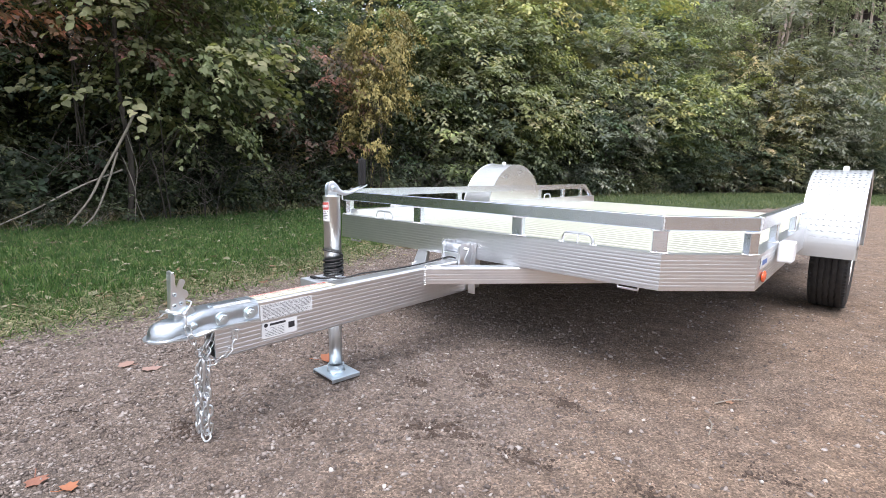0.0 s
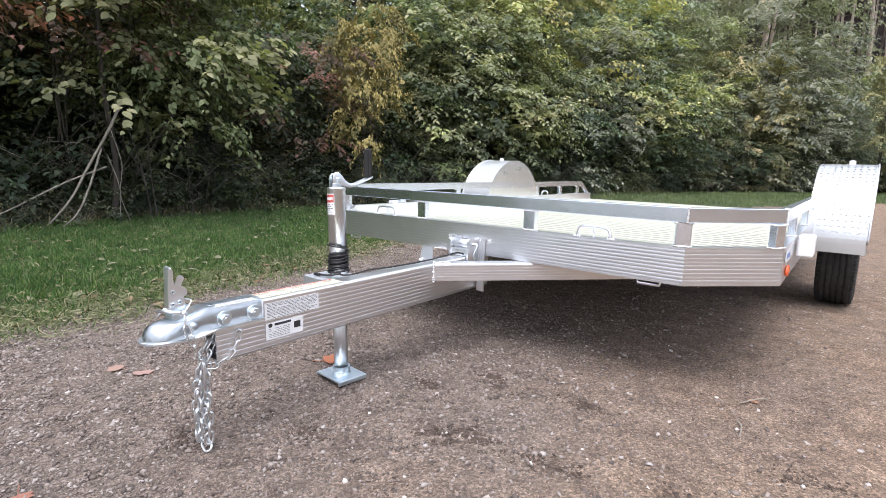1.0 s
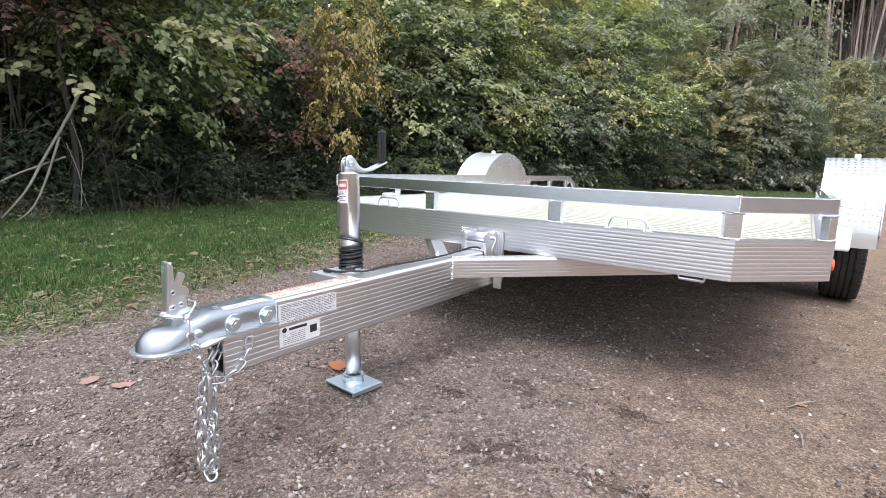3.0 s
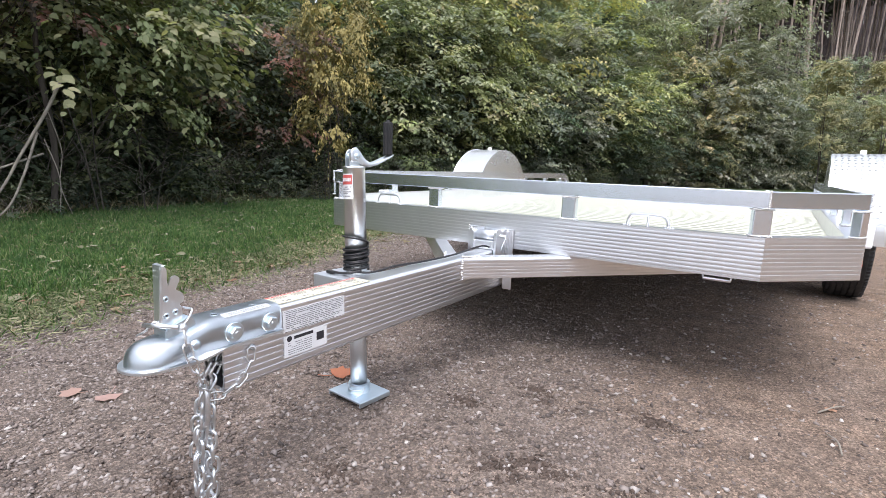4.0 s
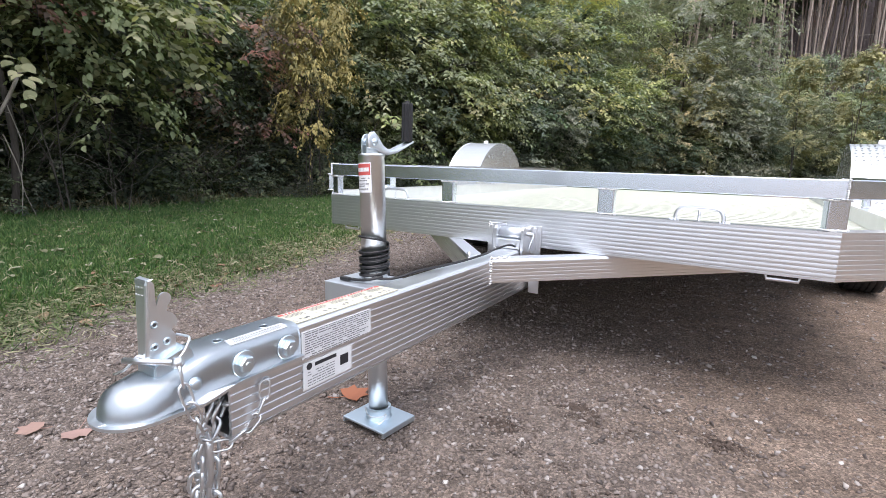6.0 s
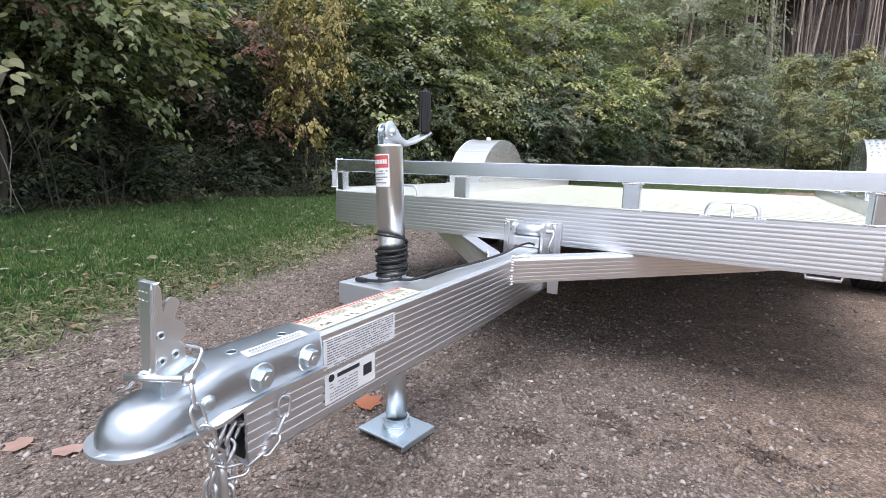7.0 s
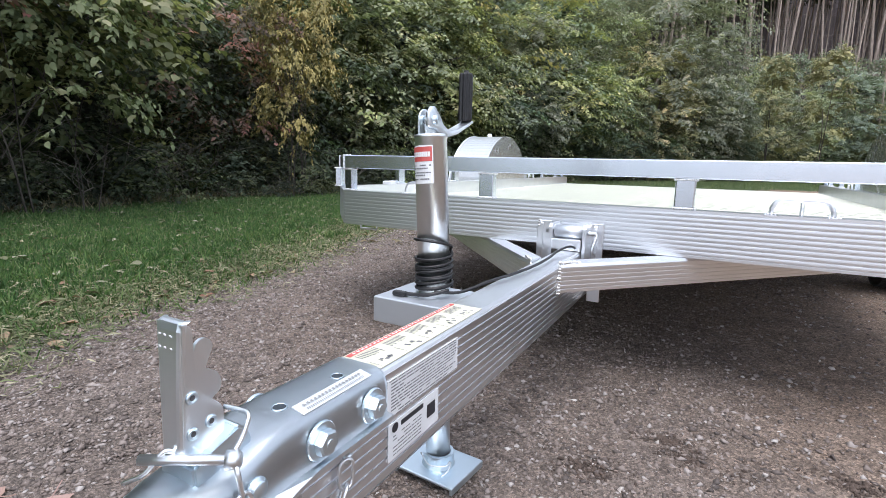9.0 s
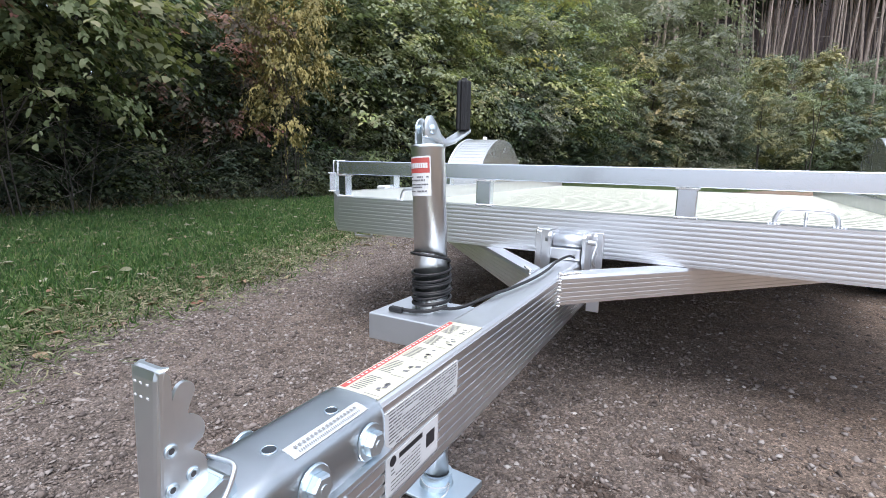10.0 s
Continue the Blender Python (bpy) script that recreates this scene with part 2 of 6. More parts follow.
STONE = mat("crushed_stone", (0.3, 0.28, 0.26), 0.85)
PEBBLE = mat("pale_pebble", (0.45, 0.42, 0.39), 0.8)
pc = ramp(PEBBLE, node(PEBBLE, "NewGeometry").outputs["Random Per Island"], (0.0, (0.20, 0.16, 0.14)), (0.45, (0.36, 0.32, 0.29)), (1.0, (0.60, 0.57, 0.54)))
wire(PEBBLE, mixed(PEBBLE, span(PEBBLE, noise_of(PEBBLE, coords(PEBBLE), 160, 4), 0.35, 0.7, 0.0, 0.4), pc, (0.26, 0.21, 0.18)), bsdf(PEBBLE)["Base Color"])
sg = node(STONE, "NewGeometry")
sc = ramp(STONE, sg.outputs["Random Per Island"], (0.0, (0.052, 0.043, 0.040)), (0.3, (0.125, 0.098, 0.086)), (0.6, (0.205, 0.168, 0.150)), (0.86, (0.275, 0.240, 0.222)), (1.0, (0.40, 0.37, 0.35)))
wire(STONE, mixed(STONE, span(STONE, noise_of(STONE, coords(STONE), 120, 4), 0.3, 0.7, 0.0, 0.3), sc, (0.2, 0.165, 0.14)), bsdf(STONE)["Base Color"])


# ---- mesh helpers ----
def part(name, bm, material, parent=None, label="", smooth=False):
    me = bpy.data.meshes.new(name)
    bmesh.ops.recalc_face_normals(bm, faces=bm.faces[:])
    bm.to_mesh(me)
    bm.free()
    me.materials.append(material)
    if smooth:
        me.shade_smooth()
    ob = new(name, me)
    ob.parent = parent
    return tagged(ob, label)


def raw(name, verts, faces, material, parent=None, label="", smooth=False):
    """A mesh from numpy arrays: verts (n, 3), faces (m, 3 or 4)."""
    verts, faces = np.asarray(verts, np.float32), np.asarray(faces, np.int32)
    me = bpy.data.meshes.new(name)
    k = faces.shape[1]
    me.vertices.add(len(verts))
    me.vertices.foreach_set("co", verts.ravel())
    me.loops.add(faces.size)
    me.loops.foreach_set("vertex_index", faces.ravel())
    me.polygons.add(len(faces))
    me.polygons.foreach_set("loop_start", np.arange(0, faces.size, k, dtype=np.int32))
    me.polygons.foreach_set("loop_total", np.full(len(faces), k, np.int32))
    me.update(calc_edges=True)
    me.materials.append(material)
    if smooth:
        me.shade_smooth()
    ob = new(name, me)
    ob.parent = parent
    return tagged(ob, label)


def thing(name, label, category, group="", at=(0, 0, 0)):
    e = new(name)
    e.empty_display_size = 0.1
    e.location = at
    return tagged(e, label, category, group)


def box(bm, lo, hi, bevel=0.0, m=None, segs=2):
    c = [(a + b) / 2 for a, b in zip(lo, hi)]
    d = [b - a for a, b in zip(lo, hi)]
    mm = Matrix.Translation(c) @ Matrix.Diagonal((*d, 1))
    g = bmesh.ops.create_cube(bm, size=1, matrix=mm)
    vs = g["verts"]
    if bevel:
        es = list({e for v in vs for e in v.link_edges})
        r = bmesh.ops.bevel(bm, geom=es, offset=bevel, segments=segs, affect="EDGES", profile=0.5)
        vs = list({v for f in r["faces"] for v in f.verts} | {v for v in vs if v.is_valid})
    if m is not None:
        bmesh.ops.transform(bm, matrix=m, verts=vs)
    return vs


def sweep(bm, pts, r, n=8, closed=False, cap=True):
    """A round bar of radius r (or a radius for each point) along pts."""
    pts = [Vector(p) for p in pts]
    k = len(pts)
    rs = r if isinstance(r, (list, tuple)) else [r] * k
    rings, up = [], None
    for i, p in enumerate(pts):
        a = pts[(i - 1) % k] if closed or i else p
        b = pts[(i + 1) % k] if closed or i < k - 1 else p
        d = (b - a).normalized()
        if up is None:
            up = d.orthogonal().normalized()
        up = (up - d * up.dot(d)).normalized()
        side = d.cross(up)
        rings.append([bm.verts.new(p + rs[i] * (math.cos(2 * math.pi * j / n) * up + math.sin(2 * math.pi * j / n) * side)) for j in range(n)])
    for i in range(k if closed else k - 1):
        a, b = rings[i], rings[(i + 1) % k]
        shift = 0
        if closed and i == k - 1:
            shift = min(range(n), key=lambda s: (a[0].co - b[s].co).length)
        for j in range(n):
            bm.faces.new((a[j], a[(j + 1) % n], b[(j + 1 + shift) % n], b[(j + shift) % n]))
    if cap and not closed:
        bm.faces.new(rings[0][::-1])
        bm.faces.new(rings[-1])


def loft(bm, rings, closed=True, caps=True):
    rows = [[bm.verts.new(p) for p in r] for r in rings]
    n = len(rows[0])
    for a, b in zip(rows, rows[1:]):
        for j in range(n if closed else n - 1):
            bm.faces.new((a[j], a[(j + 1) % n], b[(j + 1) % n], b[j]))
    if caps:
        bm.faces.new(rows[0][::-1])
        bm.faces.new(rows[-1])
    return rows


def lathe(bm, profile, n=32, m=None, closed=False):
    """Turns (r, z) points about z."""
    rows = [[Vector((r * math.cos(2 * math.pi * j / n), r * math.sin(2 * math.pi * j / n), z)) for r, z in profile] for j in range(n)]
    if m is not None:
        rows = [[m @ p for p in row] for row in rows]
    vs = [[bm.verts.new(p) for p in row] for row in rows]
    k = len(profile)
    for j in range(n):
        a, b = vs[j], vs[(j + 1) % n]
        for i in range(k if closed else k - 1):
            bm.faces.new((a[i], b[i], b[(i + 1) % k], a[(i + 1) % k]))
    if not closed:
        for end in (0, -1):
            if profile[end][0] > 1e-6:
                bm.faces.new([row[end] for row in vs])
    bmesh.ops.remove_doubles(bm, verts=[v for row in vs for v in row], dist=1e-6)


def slab(bm, outline, lo, hi, axis="z"):
    """A plate from a plan outline between two levels of an axis."""
    def place(p, h):
        return {"z": (p[0], p[1], h), "x": (h, p[0], p[1]), "y": (p[0], h, p[1])}[axis]
    a = [bm.verts.new(place(p, lo)) for p in outline]
    b = [bm.verts.new(place(p, hi)) for p in outline]
    n = len(outline)
    bm.faces.new(a[::-1])
    bm.faces.new(b)
    for i in range(n):
        bm.faces.new((a[i], a[(i + 1) % n], b[(i + 1) % n], b[i]))


def spline(pts, per=8):
    """Catmull-Rom through pts."""
    P = [Vector(p) for p in pts]
    P = [2 * P[0] - P[1], *P, 2 * P[-1] - P[-2]]
    out = []
    for a, b, c, d in zip(P, P[1:], P[2:], P[3:]):
        for i in range(per):
            t = i / per
            out.append(0.5 * (2 * b + (c - a) * t + (2 * a - 5 * b + 4 * c - d) * t * t + (3 * b - a - 3 * c + d) * t ** 3))
    return out + [P[-2]]


def bead(bm, p, q, r=0.004, seed=0):
    """A weld seam: small overlapping lumps."""
    rnd = random.Random(seed)
    p, q = Vector(p), Vector(q)
    n = max(2, int((q - p).length / (r * 1.5)))
    for i in range(n + 1):
        s = r * rnd.uniform(0.8, 1.25)
        bmesh.ops.create_icosphere(bm, subdivisions=1, radius=s, matrix=Matrix.Translation(p.lerp(q, i / n) + Vector((rnd.uniform(-1, 1), rnd.uniform(-1, 1), rnd.uniform(-1, 1))) * r * 0.25))


def ribbed(z0, z1, ribs, depth, margin):
    """The outer side of an extrusion, from bottom to top: flat margins and rounded ribs, as (offset out, z)."""
    step = (z1 - z0 - 2 * margin) / ribs
    pts = [(0.0, z0), (0.0, z0 + margin)]
    for i in range(ribs):
        a = z0 + margin + i * step
        pts += [(-depth, a + 0.005 * step), (-depth, a + 0.095 * step), (-0.10 * depth, a + 0.105 * step), (-0.04 * depth, a + 0.28 * step), (0.0, a + 0.5 * step), (-0.04 * depth, a + 0.72 * step), (-0.10 * depth, a + 0.895 * step), (-depth, a + 0.905 * step), (-depth, a + 0.995 * step)]
    return pts + [(0.0, z1 - margin), (0.0, z1)]


# ---- ground ----
EDGE_Y = [-30, -2, 0, 0.4, 1.0, 1.7, 2.0, 2.7, 4.0, 7.0, 11.0, 14.0, 16.7, 20.0, 30.0, 60.0]
EDGE_X = [-1.3, -1.35, -1.48, -1.5, -1.66, -1.76, -1.9, -2.17, -2.45, -2.5, -1.4, -0.2, 0.8, 3.0, 12.0, 50.0]


def verge(y):
    return np.interp(y, EDGE_Y, EDGE_X)


def spaced(near_lo, near_hi, step, far):
    core = list(np.arange(near_lo, near_hi, step))
    lo, hi, d = [], [], step
    while (hi[-1] if hi else near_hi) < far:
        hi.append((hi[-1] if hi else near_hi) + d)
        lo.append((lo[-1] if lo else near_lo) - d)
        d *= 1.22
    return np.array(lo[::-1] + core + hi)


def height(x, y):
    """Uneven ground: low ruts in the gravel, a slightly raised verge."""
    z = 0.012 * (np.sin(1.7 * x + 0.8 * y) * np.sin(0.9 * y - 0.6 * x + 1.0)) * np.clip((np.hypot(x, y - 1)) / 3, 0, 1)
    z += 0.03 * np.clip((verge(y) - x) / 0.5, 0, 1)
    far = np.clip((np.hypot(x, y) - 20) / 40, 0, 1)
    return z * (1 - far) - 0.004


gx, gy = spaced(-2.6, 2.6, 0.035, 900), spaced(-0.6, 4.2, 0.035, 900)
X, Y = np.meshgrid(gx, gy)
Z = height(X, Y)
jitter = np.random.default_rng(4)
near = (np.abs(X) < 2.6) & (Y > -0.6) & (Y < 4.2)
Z += np.where(near, jitter.normal(0, 0.0016, X.shape), 0)
nx, ny = len(gx), len(gy)
idx = np.arange(nx * ny).reshape(ny, nx)
quads = np.stack([idx[:-1, :-1], idx[:-1, 1:], idx[1:, 1:], idx[1:, :-1]], -1).reshape(-1, 4)
ground = raw("ground", np.stack([X, Y, Z], -1).reshape(-1, 3), quads, SOIL, smooth=True)
tagged(ground, "brown compacted gravel drive beside a mown grass verge", "ground", kind="structure")
mask = ground.data.attributes.new("gravel", "FLOAT", "POINT")
mask.data.foreach_set("value", np.clip(0.5 + (X - verge(Y)) / 0.7, 0, 1).astype(np.float32).ravel())


# ---- trailer ----
trailer = thing("utility_trailer", "new bare aluminium single-axle tilt trailer standing on its jack on gravel", "trailer")
TOP, LOW, DECK = 0.473, 0.358, 0.412
HALF, NOSE, FRONT, SHOULDER, REAR = 1.02, 0.80, 1.22, 1.45, 4.66
RAIL_LO, RAIL_HI = 0.548, 0.592


def skew(y):
    """How far the deck's sides are sheared with y, to fit the camera's view."""
    return -0.0166 * max(0.0, y - SHOULDER)



def beam(name, p, q, turn_p, turn_q, profile, depth, material, label=""):
    """An extrusion from p to q in plan, mitred at each end by the way its neighbour turns (degrees)."""
    p, q = Vector((*p, 0)), Vector((*q, 0))
    d = (q - p).normalized()
    out = Vector((d.y, -d.x, 0))
    zs = [z for _, z in profile]
    ring = profile + [(-depth, zs[-1]), (-depth, zs[0])]
    bm = bmesh.new()
    rows = []
    for end, turn, way in ((p, turn_p, -1), (q, turn_q, 1)):
        k = math.tan(radians(turn) / 2) * way
        rows.append([end + out * o + d * (k * o) + Vector((0, 0, z)) for o, z in ring])
    loft(bm, rows)
    return part(name, bm, material, trailer, label)


frame_side = ribbed(LOW, TOP, 9, 0.0026, 0.006)
plan = [(-HALF + skew(REAR), REAR), (-HALF, SHOULDER), (-NOSE, FRONT), (NOSE, FRONT), (HALF, SHOULDER), (HALF + skew(REAR), REAR)]
turns = [0, 43.7, 46.3, 46.3, 43.7, 0]
frame_names = ["side_beam", "corner_beam", "front_beam", "corner_beam", "side_beam"]
for i in range(5):
    beam(frame_names[i], plan[i], plan[i + 1], turns[i], turns[i + 1], frame_side, 0.045, ALU)
beam("rear_beam", (HALF + skew(REAR), REAR), (-HALF + skew(REAR), REAR), 0, 0, ribbed(LOW, DECK - 0.001, 4, 0.0015, 0.006), 0.045, ALU)

# rail: a rectangular tube on short posts, set in a little from the frame's face
rail_side = [(-0.004, RAIL_LO), (-0.002, RAIL_LO + 0.002), (-0.002, RAIL_HI - 0.002), (-0.004, RAIL_HI)]
rail_plan = [(-HALF + skew(4.47), 4.47), (-HALF, SHOULDER), (-NOSE, FRONT), (NOSE, FRONT), (HALF, SHOULDER), (HALF + skew(4.47), 4.47)]
rail_names = ["side_rail", "corner_rail", "front_rail", "corner_rail", "side_rail"]
for i in range(5):
    beam(rail_names[i], rail_plan[i], rail_plan[i + 1], turns[i], turns[i + 1], rail_side, 0.027, ALU_RAIL)
for s in (-1, 1):
    bm = bmesh.new()
    x0, x1 = sorted((s * (HALF - 0.004) + skew(4.5), s * (HALF - 0.027) + skew(4.5)))
    slab(bm, [(4.47, RAIL_HI), (4.47, RAIL_LO), (4.60, TOP), (4.65, TOP)], x0, x1, "x")
    part("rail_end", bm, ALU_RAIL, trailer)

bm = bmesh.new()
box(bm, (-0.0225, -0.0125, TOP + 0.0005), (0.0225, 0.0125, RAIL_LO - 0.0005), 0.003)
post = part("post", bm, ALU_RAIL, trailer)
bm = bmesh.new()
for z in (TOP + 0.003, RAIL_LO - 0.003):
    bead(bm, (-0.0235, -0.0145, z), (0.0235, -0.0135, z), 0.0026, 3)
    bead(bm, (0.0245, -0.012, z), (0.0245, 0.012, z), 0.0025, 4)
    bead(bm, (-0.0245, -0.012, z), (-0.0245, 0.012, z), 0.0025, 5)
seam = tagged(part("weld_seam", bm, WELD, post, smooth=True), kind="stuff")


def put_post(x, y, turn):
    c = copy_thing(post, pose(x, y, 0, 0, 0, turn))
    c.parent = trailer


for x in (-0.263, 0.265):
    put_post(x, FRONT + 0.0175, 0)
for s in (-1, 1):
    put_post(s * (NOSE - 0.016), FRONT + 0.022, s * 23)
    put_post(s * (HALF - 0.021), SHOULDER - 0.020, s * 68)
    for y in (1.86, 2.42, 3.56, 4.0, 4.38):
        put_post(s * (HALF - 0.0175) + skew(y), y, s * 90)
bpy.data.objects.remove(seam)
bpy.data.objects.remove(post)

# welds down the rail's mitred corners
for s in (-1, 1):
    for x, y in ((NOSE, FRONT), (HALF, SHOULDER)):
        bm = bmesh.new()
        bead(bm, (s * (x - 0.001), y + 0.001, RAIL_LO), (s * (x - 0.001), y + 0.001, RAIL_HI), 0.0032, 61)
        bead(bm, (s * (x - 0.001), y + 0.001, RAIL_HI), (s * (x - 0.012), y + 0.024, RAIL_HI + 0.0005), 0.0026, 62)
        tagged(part("weld_seam", bm, WELD, trailer, smooth=True), kind="stuff")

# deck: crosswise grooved planks, sunk well below the frame's top
deck = part("deck_frame", bmesh.new(), ALU, trailer)
pitch_y = 0.152
ribs = [(0.0, -0.022), (0.0, -0.005), (0.004, 0.0)]
ribs += [(0.070, 0.0), (0.072, -0.004), (0.077, -0.004), (0.079, 0.0)]
ribs += [(0.145, 0.0), (0.148, -0.004), (0.148, -0.022)]


def plank_mesh(y0):
    """One ribbed plank; the two foremost are cut along the slanting corner beams."""
    bm = bmesh.new()
    rows = []
    for s in (-1, 1):
        rows.append([Vector((s * (min(0.973, 0.780 + (y0 + a - 1.266) * 0.956)), a, b)) for a, b in ribs])
    loft(bm, rows)
    return part("plank", bm, ALU_DECK, deck)


for i in range(3):
    plank = plank_mesh(FRONT + 0.046 + i * pitch_y)
    plank.location = (0, FRONT + 0.046 + i * pitch_y, DECK)
for i in range(3, 22):
    c = plank.copy()
    scene.collection.objects.link(c)
    c.location = (skew(FRONT + 0.046 + i * pitch_y), FRONT + 0.046 + i * pitch_y, DECK)

# cross members and axle under the deck
for y in (1.75, 2.3, 2.85, 3.4, 3.95, 4.4):
    bm = bmesh.new()
    box(bm, (-HALF + 0.047 + skew(y), y, LOW - 0.02), (HALF - 0.047 + skew(y), y + 0.04, DECK - 0.0235), 0.003)
    part("cross_member", bm, ALU, trailer)
AXLE_Y, AXLE_Z = 3.18, 0.310
bm = bmesh.new()
sweep(bm, [(-1.0, AXLE_Y, AXLE_Z), (1.0, AXLE_Y, AXLE_Z)], 0.03, 14)
part("axle", bm, ZINC, trailer, "grey steel axle tube", True)

# wheels
bm = bmesh.new()
R = 0.315
prof = [(0.185, -0.080), (0.20, -0.092), (0.25, -0.100), (0.285, -0.097), (0.303, -0.087), (0.311, -0.074)]
for i in range(5):
    a = -0.070 + i * 0.0295
    prof += [(R, a), (R + 0.001, a + 0.0105), (R, a + 0.021)]
    if i < 4:
        prof += [(R - 0.008, a + 0.0225), (R - 0.008, a + 0.0275)]
prof += [(0.311, 0.074), (0.303, 0.087), (0.285, 0.097), (0.25, 0.100), (0.20, 0.092), (0.185, 0.080)]
lathe(bm, prof, 144, closed=True)
for v in bm.verts:
    if math.hypot(v.co.x, v.co.y) > 0.30 and abs(v.co.z) < 0.066:
        v.co.z += 0.0028 * (abs(math.degrees(math.atan2(v.co.y, v.co.x)) % 10 - 5) - 2.5) / 2.5
for j in range(90):
    a = 2 * math.pi * j / 90
    for z in (-0.080, 0.080):
        box(bm, (0.302, -0.0052, z - 0.010), (0.3125, 0.0052, z + 0.010), 0, Matrix.Rotation(a, 4, "Z"))
tyre_mesh = part("tyre", bm, TYRE)
bm = bmesh.new()
lathe(bm, [(0.03, 0.03), (0.06, 0.03), (0.075, 0.02), (0.14, 0.03), (0.165, 0.055), (0.172, 0.088), (0.19, 0.092), (0.186, 0.06), (0.18, -0.08), (0.17, -0.08), (0.168, 0.0), (0.03, 0.0)], 40, closed=True)
for j in range(5):
    a = 2 * math.pi * j / 5
    bmesh.ops.create_cone(bm, cap_ends=True, segments=6, radius1=0.011, radius2=0.009, depth=0.02, matrix=Matrix.Translation((0.057 * math.cos(a), 0.057 * math.sin(a), 0.038)))
rim_mesh = part("rim", bm, ALU)
for s in (-1, 1):
    hub = new("wheel")
    hub.parent = trailer
    tagged(hub, "black radial tyre on an aluminium rim")
    hub.matrix_local = pose(s * 1.138 + skew(AXLE_Y), AXLE_Y, R - 0.004, 0, 90 * s, 0) @ Matrix.Diagonal((0.985, 0.985, 0.88, 1))
    for src in (tyre_mesh, rim_mesh):
        c = src.copy()
        scene.collection.objects.link(c)
        c.parent = hub
bpy.data.objects.remove(tyre_mesh)
bpy.data.objects.remove(rim_mesh)

# fenders: a rolled tread plate arch with side plates
F_R, F_Y, F_Z, F_IN, F_OUT = 0.390, 3.18, 0.372, 1.003, 1.248
arc = [radians(a) for a in range(0, 181, 3)]
for s in (-1, 1):
    bm = bmesh.new()
    rings = []
    for a in arc:
        c, z = math.cos(a), math.sin(a)
        rings.append([Vector((s * x, F_Y - r * c, F_Z + r * z)) for x, r in ((F_IN, F_R), (F_OUT - 0.006, F_R), (F_OUT, F_R - 0.006), (F_OUT, F_R - 0.03), (F_OUT - 0.004, F_R - 0.03), (F_OUT - 0.004, F_R - 0.007), (F_IN, F_R - 0.004))])
    low = [[v + Vector((0, 0, -0.052)) for v in ring] for ring in (rings[0], rings[-1])]
    loft(bm, [low[0]] + rings + [low[1]])
    fender = part("fender", bm, ALU_PLATE, trailer, "bright tread-plate wheel fender", True)
    fender.data.shade_flat()
    fender.location.x = skew(F_Y)
    bm = bmesh.new()
    outline = [(F_Y - F_R, F_Z - 0.052)] + [(F_Y - F_R * math.cos(a), F_Z + F_R * math.sin(a)) for a in arc] + [(F_Y + F_R, F_Z - 0.052)]
    lo, hi = sorted((s * (F_IN - 0.001), s * (F_IN - 0.005)))
    slab(bm, outline, lo, hi, "x")
    part("inner_plate", bm, ALU_SMOOTH, fender)
    bm = bmesh.new()
    sweep(bm, [Vector((s * (F_OUT - 0.002), F_Y - (F_R + 0.001) * math.cos(a), F_Z + (F_R + 0.001) * math.sin(a))) for a in arc], 0.005, 8)
    part("rolled_edge", bm, ALU, fender, smooth=True)
    bm = bmesh.new()
    step = 0.030
    n_a = int(math.pi * F_R / step)
    for i in range(n_a):
        for j in range(9):
            a = (i + 0.5) * step / F_R
            x = F_IN + 0.014 + j * 0.0268
            tilt = 45 if (i + j) % 2 else -45
            m = Matrix.Translation((s * x, F_Y - (F_R - 0.00035) * math.cos(a), F_Z + (F_R - 0.00035) * math.sin(a))) @ Matrix.Rotation(a - math.pi / 2, 4, "X") @ Matrix.Rotation(radians(tilt), 4, "Z")
            vs = [m @ Vector(p) for p in ((-0.015, 0, 0), (0, -0.0042, 0), (0.015, 0, 0), (0, 0.0042, 0), (-0.006, 0, 0.00041), (0.006, 0, 0.00041))]
            b = [bm.verts.new(v) for v in vs]
            for f in ((0, 1, 4), (1, 5, 4), (1, 2, 5), (2, 3, 5), (3, 4, 5), (3, 0, 4)):
                bm.faces.new([b[k] for k in f])
    tread = part("tread_pattern", bm, TREAD_TOP, fender)
    tagged(tread, kind="stuff")
    bm = bmesh.new()
    top = F_Z + F_R
    foot_, lid_ = [(s * 1.135 + a * 0.014, F_Y + b * 0.010) for a, b in ((-1, -1), (1, -1), (1, 1), (-1, 1))], [(s * 1.135 + a * 0.011, F_Y + b * 0.007) for a, b in ((-1, -1), (1, -1), (1, 1), (-1, 1))]
    loft(bm, [[Vector((*c, top - 0.003)) for c in foot_], [Vector((*c, top + 0.012)) for c in foot_], [Vector((*c, top + 0.021)) for c in lid_]])
    bmesh.ops.bevel(bm, geom=bm.edges[:], offset=0.002, segments=2, affect="EDGES")
    part("marker_lamp", bm, WHITE_BOX, fender, "small clear lamp on the fender")

